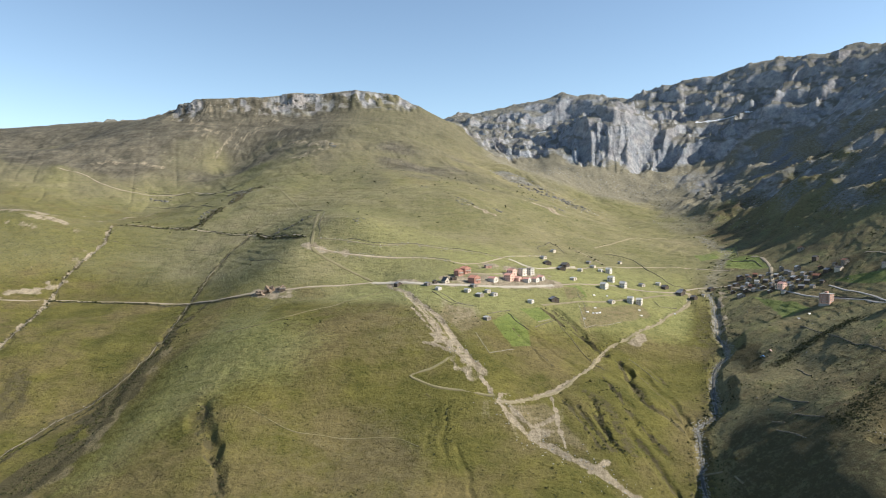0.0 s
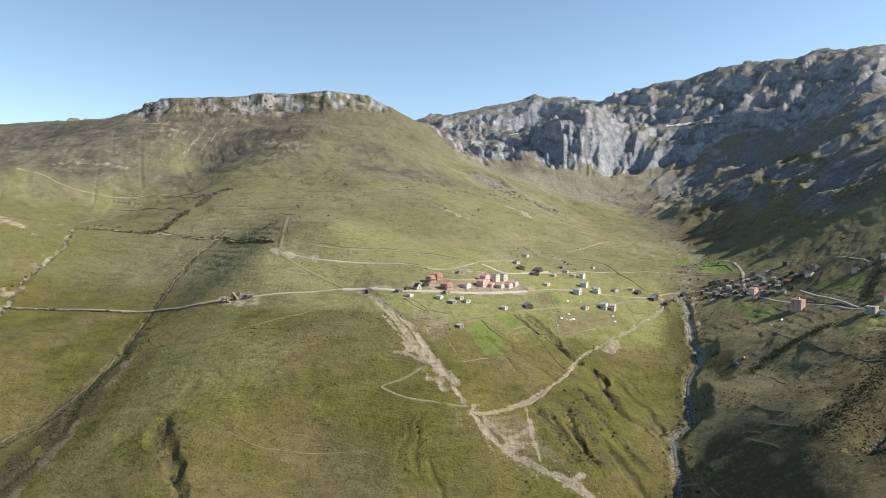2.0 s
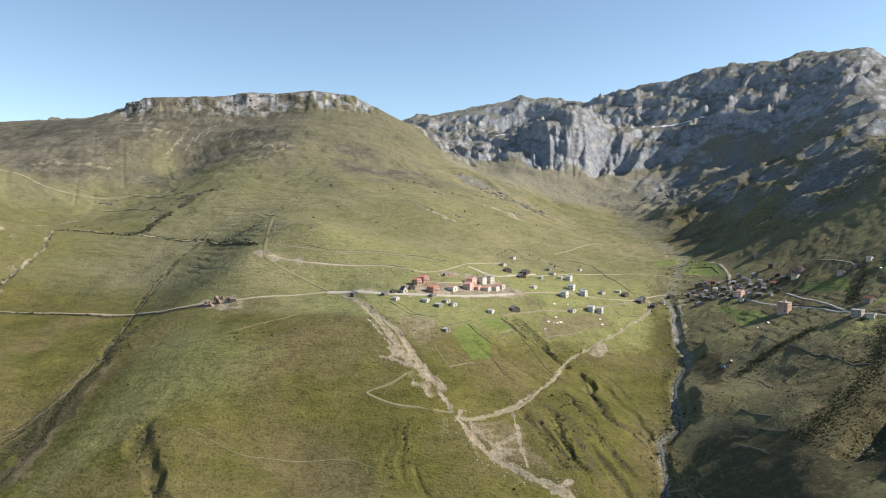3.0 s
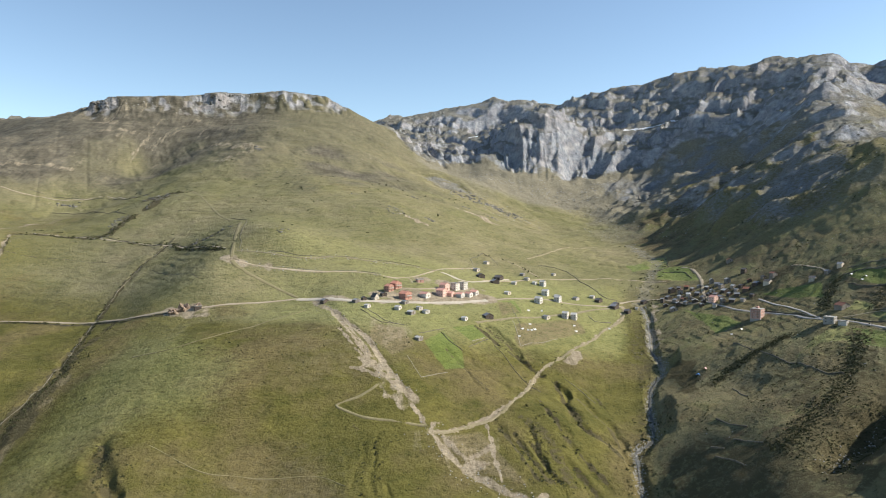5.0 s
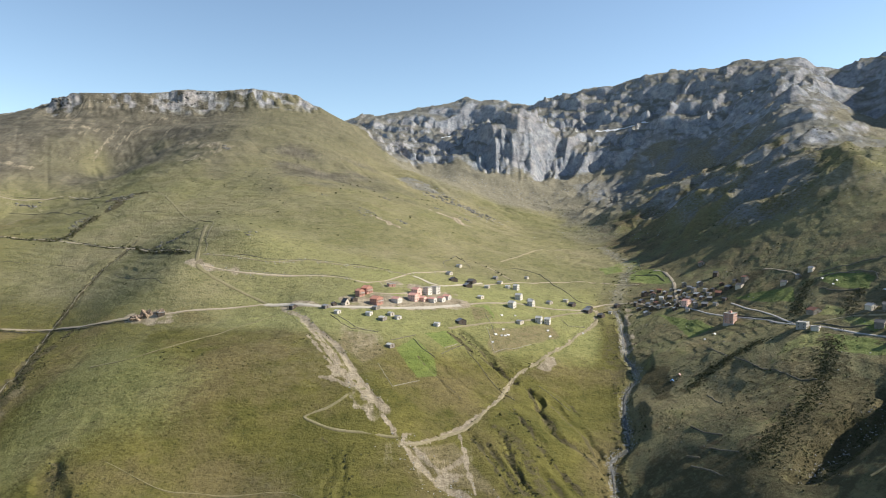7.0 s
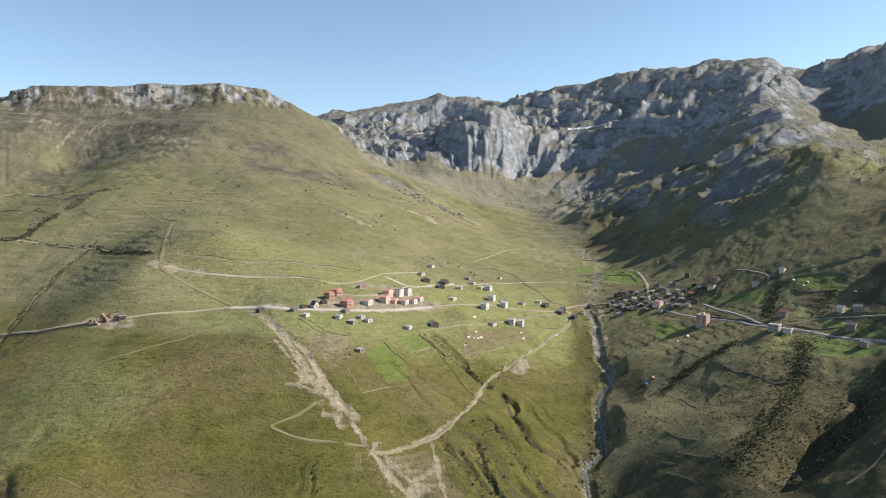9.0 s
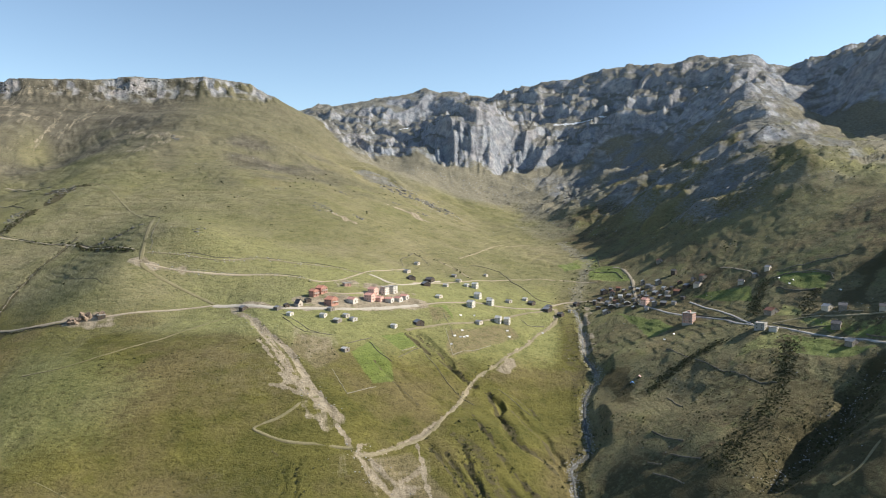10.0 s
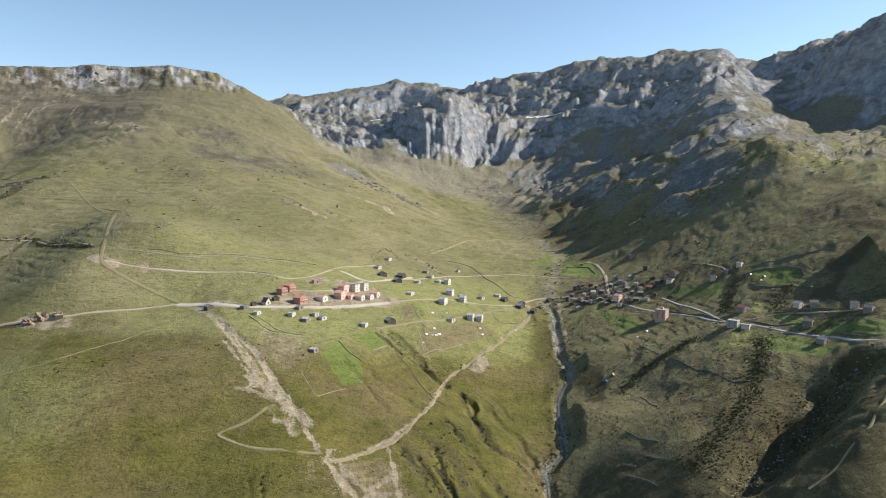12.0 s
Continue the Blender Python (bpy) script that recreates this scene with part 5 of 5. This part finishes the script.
        add_box(bm, w * 0.2 - 0.3, -0.3, eave, w * 0.2 + 0.3, 0.3, eave + rise + 0.8)
        part("chimney", bm, STONE, top)
    if balcony:
        bm = bmesh.new()
        add_box(bm, -w * 0.4, -d / 2 - 1.2, storey - 0.1, w * 0.4, -d / 2 + 0.02, storey + 0.05)
        add_box(bm, -w * 0.4, -d / 2 - 1.2, storey + 0.05, w * 0.4, -d / 2 - 1.1, storey + 0.95)
        part("balcony", bm, CONCRETE, top)
    return top


rnd = random.Random(7)
NEW, EASTERN, OLDV = "houses of the new village", "scattered farmhouses", "houses of the old village"
RED = [(20, 617, 7.5), (14, 609, 6.2), (27, 591, 8.4)]
PINK = [(63, 624, 6.7), (59, 609, 7.2), (67, 611, 6.1)]
FRONTED = [(44, 600, 6.9), (75, 609, 5.9), (83, 613, 5.6), (89, 620, 5.9)]
BLOCK = [(73, 628, 5.7), (81, 634, 5.6)]
DARK = [(-7, 581, 3.7), (9, 592, 4.4), (105, 687, 6.9), (124, 692, 7.9), (117, 675, 7.1), (93, 571, 7.1), (213, 654, 6.2), (223, 639, 7.1), (232, 629, 5.6), (260, 660, 5.2), (-39, 587, 5.2), (227, 646, 5.2)]
HUT = [(-13, 576, 5.7), (-4, 563, 4.6), (20, 563, 5.2), (26, 575, 5.2), (30, 556, 5.9), (37, 566, 4.6), (42, 561, 5.1), (72, 558, 4.9), (104, 706, 6.2), (119, 737, 5.6), (137, 680, 5.4), (153, 716, 5.2), (154, 700, 5.6), (159, 687, 4.8), (191, 736, 4.1), (122, 637, 5.7), (172, 652, 5.2), (191, 654, 5.7), (211, 667, 5.2), (245, 640, 3.3), (147, 593, 5.7), (33, 511, 5.1)]
WHITE = [(161, 652, 7.1), (148, 625, 7.1), (169, 638, 6.6), (167, 686, 6.1), (166, 602, 6.2), (174, 603, 5.9)]
OLD = [(270, 633, 4.9), (272, 620, 7.5), (282, 638, 6.1), (287, 633, 5.0), (293, 671, 6.6), (296, 659, 6.1), (293, 622, 6.6), (302, 625, 4.5), (303, 638, 6.1), (306, 667, 5.8), (327, 647, 6.1), (336, 645, 5.9), (322, 623, 7.0)]
OLD_UPPER = [(322, 602, 5.9), (332, 604, 7.6), (342, 605, 7.2), (346, 594, 7.9), (358, 655, 6.1), (317, 647, 5.2), (316, 635, 5.2), (298, 646, 5.6), (282, 654, 6.1), (311, 610, 6.3), (312, 592, 6.7), (320, 611, 5.0), (355, 601, 6.5), (369, 702, 7.7)]
OLD_CLOSE = [(273, 647, 4.3), (280, 628, 5.4), (286, 625, 5.0), (293, 631, 5.0), (297, 614, 4.7), (302, 675, 4.7), (307, 656, 4.9), (290, 647, 4.7), (309, 628, 5.0), (312, 621, 5.0), (314, 657, 4.5), (326, 637, 5.1), (332, 627, 5.0), (335, 618, 5.0), (318, 585, 4.9), (299, 597, 4.5), (306, 597, 4.5), (328, 614, 4.7), (345, 622, 5.0), (353, 613, 4.7), (328, 588, 4.5), (327, 658, 4.5), (292, 607, 4.3)]
FARMS = [(361, 555, 6.5), (381, 549, 5.8), (371, 551, 4.6), (356, 454, 7.3), (361, 446, 7.5), (369, 421, 7.2), (367, 408, 7.3), (345, 433, 8.2), (334, 408, 7.6)]
for x, y, w in RED:
    house(x, y, w, w * 0.85, 2, rnd.uniform(42, 52), "gable", BRICK, ROOF_ORANGE, "two-storey red brick house with orange metal roof", NEW, storey=2.9, balcony=True)
for x, y, w in PINK:
    house(x, y, w * 0.95, w, 2 if w > 6.5 else 1, rnd.uniform(44, 54), "gable", PINK_PLASTER, ROOF_PINK, "pink plastered house with faded red gable roof", NEW, storey=3.0)
for x, y, w in FRONTED:
    house(x, y, w * 0.9, w, 1, rnd.uniform(46, 55), "gable", WHITE_PLASTER, ROOF_PINK, "white-fronted house with faded pink gable roof", NEW, storey=3.4)
for x, y, w in BLOCK:
    house(x, y, w * 1.08, w, 3, rnd.uniform(46, 52), "flat", WHITE_PLASTER, CONCRETE, "three-storey white plastered block with flat roof", NEW, storey=2.45)
for x, y, w in DARK:
    house(x, y, w, w * 0.8, 1, rnd.uniform(15, 50), "gable", DARK_WOOD, rnd.choice([ROOF_DARK, ROOF_GREY, ROOF_DARK]), "dark timber and stone house with grey tin roof", NEW, chimney=rnd.random() < 0.4)
for x, y, w in HUT:
    house(x, y, w * 0.95, w * 0.75, 1, rnd.uniform(38, 62), "gable", rnd.choice([STONE, CREAM_PLASTER, WHITE_PLASTER]), rnd.choice([ROOF_GREY, ROOF_PALE, ROOF_GREY]), "small pale stone hut with tin roof", NEW, name="hut", storey=2.5, windows=w > 4.8)
for x, y, w in WHITE:
    house(x, y, w * 0.9, w * 0.76, 2, rnd.uniform(46, 58), "gable", WHITE_PLASTER, ROOF_PALE, "two-storey white plastered house with pale roof", EASTERN, storey=2.7)
for x, y, w in OLD + OLD_UPPER + OLD_CLOSE:
    mat, col = rnd.choice([(STONE, "grey stone"), (DARK_WOOD, "dark timber"), (CREAM_PLASTER, "cream plastered"), (STONE, "grey stone"), (DARK_WOOD, "dark timber"), (DARK_WOOD, "dark timber")])
    tin, tint = rnd.choice([(ROOF_GREY, "grey tin"), (ROOF_DARK, "dark tin"), (ROOF_PALE, "pale tin"), (ROOF_PALE, "pale tin"), (ROOF_GREY, "grey tin"), (ROOF_RUST, "rusty tin")])
    house(x, y, w * 0.82, w * 0.68, rnd.choice([1, 1, 1, 2]), rnd.uniform(-30, 60), "gable", mat, tin, f"old {col} village house with {tint} roof", OLDV, storey=2.4, chimney=rnd.random() < 0.5)
for x, y, w in FARMS:
    house(x, y, w * 0.85, w * 0.66, 1, rnd.uniform(10, 50), "gable", rnd.choice([STONE, CREAM_PLASTER, STONE]), rnd.choice([ROOF_GREY, ROOF_DARK]), "stone farmhouse with grey tin roof by the road", EASTERN, storey=2.8, chimney=True)
house(304, 609, 6.6, 5.4, 2, 25, "gable", PINK_PLASTER, ROOF_PINK, "old pink plastered house with faded red roof", OLDV)
house(335, 483, 8.0, 6.5, 1, 12, "gable", STONE, ROOF_RUST, "long stone barn with rusty red roof", EASTERN, name="barn", storey=3.2)
house(314, 466, 7.2, 6.5, 2, 38, "flat", CONCRETE, CONCRETE, "two-storey grey concrete house with flat roof", EASTERN, storey=2.7)
house(318, 458, 5.0, 5.0, 1, 38, "flat", WHITE_PLASTER, CONCRETE, "low white plastered annexe with flat roof", EASTERN, name="annexe", storey=2.6)

house(2, 584, 4.8, 5.0, 1, 40, "gable", CREAM_PLASTER, ROOF_DARK, "cream-fronted cabin with steep dark gable roof", NEW, name="cabin", storey=2.2, pitch=0.62)
house(42, 638, 6.0, 5.0, 1, 20, "flat", ORANGE_BRICK, CONCRETE, "unfinished single-storey orange brick house without roof tiles", NEW, storey=2.8)


def brick_tower(x, y, turn):
    """An unfinished apartment block: concrete frame, brick infill, open window holes."""
    top = new("apartment_block")
    x, y = UNIT * x, UNIT * y
    z = float(height(x, y)[0])
    top.matrix_world = pose(x, y, z, 0, 0, turn)
    tagged(top, "unfinished orange brick apartment block with concrete frame", "building")
    w, d, floors, fh = 12.0, 10.5, 4, 2.7
    for k in range(floors + 1):
        bm = bmesh.new()
        low = -3.0 if k == 0 else -0.15
        add_box(bm, -w / 2 - 0.25, -d / 2 - 0.25, k * fh + low, w / 2 + 0.25, d / 2 + 0.25, k * fh + 0.15)
        part("floor_slab", bm, CONCRETE, top)
    for k in range(floors):
        for cx in (-w / 2 + 0.2, -w / 6, w / 6, w / 2 - 0.2):
            for cy in (-d / 2 + 0.2, d / 2 - 0.2):
                bm = bmesh.new()
                add_box(bm, cx - 0.2, cy - 0.22, k * fh + 0.15, cx + 0.2, cy + 0.22, (k + 1) * fh - 0.15)
                part("column", bm, CONCRETE, top)
        bm = bmesh.new()
        z0, z1 = k * fh + 0.15, (k + 1) * fh - 0.15
        for i, cx in enumerate((-w / 3, 0, w / 3)):
            half = w / 6 - 0.22
            for sy in (-1, 1):
                y0, y1 = sorted((sy * (d / 2 - 0.05), sy * (d / 2 - 0.3)))
                add_box(bm, cx - half, y0, z0, cx + half, y1, z0 + 0.9)
                add_box(bm, cx - half, y0, z0 + 0.9, cx - 0.55, y1, z1)
                add_box(bm, cx + 0.55, y0, z0 + 0.9, cx + half, y1, z1)
                add_box(bm, cx - 0.55, y0, z1 - 0.35, cx + 0.55, y1, z1)
        for sx in (-1, 1):
            x0, x1 = sorted((sx * (w / 2 - 0.05), sx * (w / 2 - 0.3)))
            for cy in (-d / 4, d / 4):
                add_box(bm, x0, cy - d / 4 + 0.2, z0, x1, cy + d / 4 - 0.1, z0 + 0.9)
                add_box(bm, x0, cy - d / 4 + 0.2, z0 + 0.9, x1, cy - 0.55, z1)
                add_box(bm, x0, cy + 0.55, z0 + 0.9, x1, cy + d / 4 - 0.1, z1)
        part("infill_wall", bm, ORANGE_BRICK, top)
    bm = bmesh.new()
    add_box(bm, -1.6, -1.4, floors * fh + 0.15, 1.6, 1.4, floors * fh + 2.2)
    part("stair_head", bm, ORANGE_BRICK, top)
    return top


brick_tower(303, 537, 40)


def building_site(x, y):
    """Dug-out site on the slope: a raw concrete hut and heaps of earth."""
    house(x + 13, y + 1, 5.2, 4.2, 1, 20, "flat", DARK_WOOD, CONCRETE, "raw dark hut on a dug-out building site", EASTERN, name="hut", storey=2.8)
    for dx, dy, r, hgt in ((-5, 0, 7.5, 5.2), (2, 2, 6.0, 7.6), (12, 4, 5.0, 4.4)):
        bm = bmesh.new()
        bmesh.ops.create_icosphere(bm, subdivisions=4, radius=1)
        for v in bm.verts:
            k = 0.9 + 0.7 * noise.noise(v.co * 1.6 + Vector((dx, dy, 0))) + 0.35 * noise.noise(v.co * 4.0)
            v.co = Vector((v.co.x * r * k, v.co.y * r * 0.8 * k, v.co.z * hgt * k))
        m = bpy.data.meshes.new("earth_mound")
        bm.to_mesh(m)
        bm.free()
        m.materials.append(DUG_EARTH)
        ob = new("earth_mound", m)
        px, py = UNIT * (x + dx), UNIT * (y + dy)
        ob.location = (px, py, float(height(px, py)[0]) - 0.3)
        tagged(ob, "heap of dug brown earth on the slope", "mound", "heaps of earth")


building_site(-154, 594)


def tarp(x, y, size, mat, label):
    """A small tent-like cover, sagging between its corners."""
    x, y, size = UNIT * x, UNIT * y, UNIT * size
    bm = bmesh.new()
    bmesh.ops.create_grid(bm, x_segments=6, y_segments=6, size=size / 2)
    for v in bm.verts:
        u, w = v.co.x / (size / 2), v.co.y / (size / 2)
        v.co.z = 1.5 * (1 - abs(u)) * (0.85 + 0.15 * abs(w)) + 0.1 * noise.noise(v.co)
    m = bpy.data.meshes.new("tent")
    bm.to_mesh(m)
    bm.free()
    m.materials.append(mat)
    ob = new("tent", m)
    ob.modifiers.new("thickness", "SOLIDIFY").thickness = 0.06
    ob.matrix_world = pose(x, y, float(height(x, y)[0]) + 0.05, 0, 0, 37 * size)
    tagged(ob, label, "tent", "tents and covers on the meadows")


tarp(228, 483, 3.0, BLUE_CLOTH, "small blue tent on the rough grass")
tarp(234, 485, 2.8, PINK_PLASTER, "small orange tent on the rough grass")
for i, (x, y) in enumerate([(133, 601), (146, 605), (128, 573), (119, 561), (124, 561), (127, 562), (130, 565), (114, 548), (170, 589), (169, 580), (204, 598), (375, 528), (377, 515), (372, 512), (377, 467), (284, 527), (273, 521)]):
    tarp(x, y, (2.4, 1.6, 2.0)[i % 3], WHITE_CLOTH, "white plastic sheet over a heap of hay")

# ---- shrubs and stones ----
rng = np.random.default_rng(5)


def scatter_line(line, count, wide):
    c = smooth_line(line, 2.0)
    k = rng.integers(0, len(c), count)
    return c[k] + rng.normal(0, wide * 0.5, (count, 2))


def scatter_area(x0, x1, y0, y1, count, patch, seed, least):
    p = np.stack([rng.uniform(x0, x1, count), rng.uniform(y0, y1, count)], 1)
    return p[grain(p[:, 0], p[:, 1], patch, seed) + 0.5 * grain(p[:, 0], p[:, 1], patch * 0.3, seed + 1) > least]


def shrub_shape():
    """One low bush: many small leafy blades on a ragged dome."""
    v, f = [], []
    for _ in range(22):
        a, e = rng.uniform(0, 6.28), rng.uniform(0.05, 1.5)
        r = rng.uniform(0.55, 1.05)
        c = np.array([math.cos(a) * math.cos(e) * r, math.sin(a) * math.cos(e) * r, math.sin(e) * r * 0.75])
        t = rng.normal(0, 0.34, (3, 3))
        v += [c + t[0], c + t[1], c + t[2]]
        f.append((len(v) - 3, len(v) - 2, len(v) - 1))
    core = [(0.6, 0, -0.2), (0, 0.6, -0.2), (-0.6, 0, -0.2), (0, -0.6, -0.2), (0.1, 0.05, 0.5)]
    b = len(v)
    v += [np.array(q) for q in core]
    f += [(b, b + 1, b + 4), (b + 1, b + 2, b + 4), (b + 2, b + 3, b + 4), (b + 3, b, b + 4)]
    return np.array(v), np.array(f)


def stone_shape():
    bm = bmesh.new()
    bmesh.ops.create_icosphere(bm, subdivisions=1, radius=1)
    v = np.array([q.co for q in bm.verts]) * rng.uniform(0.65, 1.15, (len(bm.verts), 1)) * np.array([1, 0.8, 0.62])
    f = np.array([[q.index for q in face.verts] for face in bm.faces])
    bm.free()
    return v, f


def strew(name, places, sizes, shapes, mat, label, category, sink):
    places, sizes = UNIT * places, UNIT * sizes
    h = height(places[:, 0], places[:, 1])
    verts, faces, at = [], [], 0
    for i, (x, y) in enumerate(places):
        v, f = shapes[i % len(shapes)]
        a = rng.uniform(0, 6.28)
        s = sizes[i] * rng.uniform(0.75, 1.3, 3)
        q = v * s
        q = np.stack([q[:, 0] * math.cos(a) - q[:, 1] * math.sin(a) + x, q[:, 0] * math.sin(a) + q[:, 1] * math.cos(a) + y, q[:, 2] + h[i] - sink * sizes[i]], 1)
        verts.append(q)
        faces.append(f + at)
        at += len(v)
    v, f = np.concatenate(verts), np.concatenate(faces)
    m = bpy.data.meshes.new(name)
    m.vertices.add(len(v))
    m.vertices.foreach_set("co", v.astype(np.float32).ravel())
    m.loops.add(f.size)
    m.loops.foreach_set("vertex_index", f.astype(np.int32).ravel())
    m.polygons.add(len(f))
    m.polygons.foreach_set("loop_start", np.arange(0, f.size, 3, dtype=np.int32))
    m.update(calc_edges=True)
    m.materials.append(mat)
    return tagged(new(name, m), label, category, kind="stuff")


bushes = [shrub_shape() for _ in range(9)]
stones = [stone_shape() for _ in range(9)]
spots = [scatter_line(q, int(n), w) for q, n, w in (
    (THICKET, 160, 7), (BANK_WEST, 60, 3), (BANK_MID, 120, 4), (BANK_LOW, 130, 5), (ROCK_BANK, 60, 9), (HEDGE_1, 2000, 7), (HEDGE_2, 800, 5), (HEDGE_3, 560, 6), (HEDGE_4, 320, 7), (HEDGE_5, 240, 10), (GULLY_EAST, 1300, 16), ([(x + 3, y - 12) for x, y in GULLY_EAST], 700, 14), ([(q[0] - 5, q[1]) for q in STREAM_PATH[1:-2]], 420, 7), ([(q[0] + 8, q[1]) for q in STREAM_PATH[1:-2]], 420, 9), (TRACK_FALL, 20, 4), (GULLY_LEFT, 150, 4), (RILL_1, 26, 2.5), (RILL_2, 34, 2.5), (RILL_3, 70, 4), (RILL_4, 60, 3), (BANK_Q, 70, 3), (RUNNEL_1, 50, 2.5), (RUNNEL_2, 70, 2.5), (RUNNEL_3, 40, 2.5), (RUNNEL_4, 30, 2), (RUNNEL_7, 50, 2.5), (RUNNEL_8, 36, 2.5),
    (HEDGE_WALL[2:], 300, 1.5), (HEDGE_ROAD, 260, 1.2), (HEATH_BAND, 520, 9), ([(q[0], q[1] - 3) for q in TRACK_WALL], 120, 1.0), (GULLY_WESTB[2:], 130, 9), (WALL_A, 110, 3), (WALL_B, 160, 2.5), (WALL_C, 90, 2.5), (WALL_T6, 90, 3), (VALLEY_HEAD, 160, 40), (STREAM_BED[7:], 150, 22), (LANE[4:9], 60, 6), ([(95, 430), (105, 405), (110, 385)], 60, 8), ([(222, 345), (235, 352), (228, 335)], 90, 12), ([(290, 640), (330, 620), (350, 600)], 110, 30))]
spots.append(scatter_area(195, 330, 300, 520, 2600, 16, 71, 0.05))
spots.append(scatter_area(250, 420, 400, 660, 1100, 22, 72, 0.15))
spots.append(scatter_area(-260, 140, 320, 520, 1600, 30, 73, 0.3))
spots.append(scatter_area(400, 620, 560, 1000, 1500, 45, 74, 0.0))
spots.append(scatter_area(-420, 200, 620, 1400, 1500, 40, 75, 0.35))
spots = np.concatenate(spots)
strew("shrubs", spots, rng.uniform(0.4, 1.0, len(spots)) ** 2 * np.where(spots[:, 0] > 190, 0.74, 0.9) * (1 + 0.8 * (spots[:, 1] > 640)), bushes, SHRUB, "low dark heath shrubs on the slopes and gullies", "shrubs", 0.15)
beds = [scatter_line(q, n, w) for q, n, w in ((STREAM_PATH[1:-2], 3000, 3.2), (TRACK_HIGH, 160, 3), (TRACK_MID, 160, 3), (TRACK_WALL, 120, 2), (STREAM_BED[8:], 220, 10), (GULLY_EAST, 300, 7), (SCAR_UPPER, 90, 9), (SCAR_LOWER, 130, 11), (VALLEY_HEAD, 200, 60), ([(-310, 1035), (-290, 1010), (-280, 985)], 60, 14), (WALL_A, 40, 2.5), (WALL_B, 80, 2.0), (WEST_CREST[1:4], 300, 12), (WEST_CREST[4:], 260, 34), ([(-120, 720), (-85, 706)], 22, 9), ([(20, 850), (40, 835)], 22, 10), ([(115, 1330), (190, 1200), (255, 1090)], 260, 50), ([(175, 1500), (300, 1440), (420, 1420), (560, 1480)], 320, 60))]
beds.append(scatter_area(190, 420, 300, 660, 420, 25, 76, 0.1))
beds.append(scatter_area(-300, 200, 1000, 1400, 120, 80, 77, 0.3))
beds.append(scatter_area(400, 640, 560, 1050, 1500, 45, 78, 0.0))
beds = np.concatenate(beds)
far = np.clip((beds[:, 1] - 600) / 600, 0, 1.6)
strew("stones", beds, rng.uniform(0.3, 0.95, len(beds)) * (1 + far * 1.5), stones, BOULDER, "grey boulders and stones of the stream beds", "stones", 0.3)
crags = np.concatenate([scatter_line(q, n, w) for q, n, w in ((ROCK_BANK, 40, 7), (THICKET, 24, 4), ([(-191, 763), (-170, 763), (-152, 772)], 26, 10), ([(-320, 1040), (-298, 1012), (-284, 985)], 46, 12), ([(-315, 880), (-315, 916), (-307, 938)], 40, 6), ([(-200, 1236), (-192, 1232)], 12, 8), ([(-92, 712), (-85, 704)], 8, 6), ([(22, 850), (30, 840)], 12, 12), ([(22, 864), (27, 860)], 7, 5), ([(62, 847), (76, 848)], 12, 6), ([(-27, 962), (-22, 958)], 5, 5), ([(54, 1008), (60, 1004)], 7, 6), ([(135, 1038), (140, 1030)], 8, 8), ([(150, 1225), (180, 1195), (205, 1181), (240, 1148)], 110, 26), ([(165, 1010), (178, 985)], 10, 10), ([(-480, 1145), (-455, 1135)], 18, 14), ([(-590, 1560), (-560, 1560)], 24, 12), ([(-390, 1610), (-300, 1630)], 30, 14), ([(470, 1290), (520, 1260)], 40, 40), ([(640, 900), (600, 820)], 30, 20))])
strew("outcrops", crags, rng.uniform(1.2, 3.4, len(crags)) * (1 + 0.8 * (crags[:, 1] > 1120)), stones, OUTCROP, "dark weathered rock outcrops in the meadows", "rocks", 0.35)
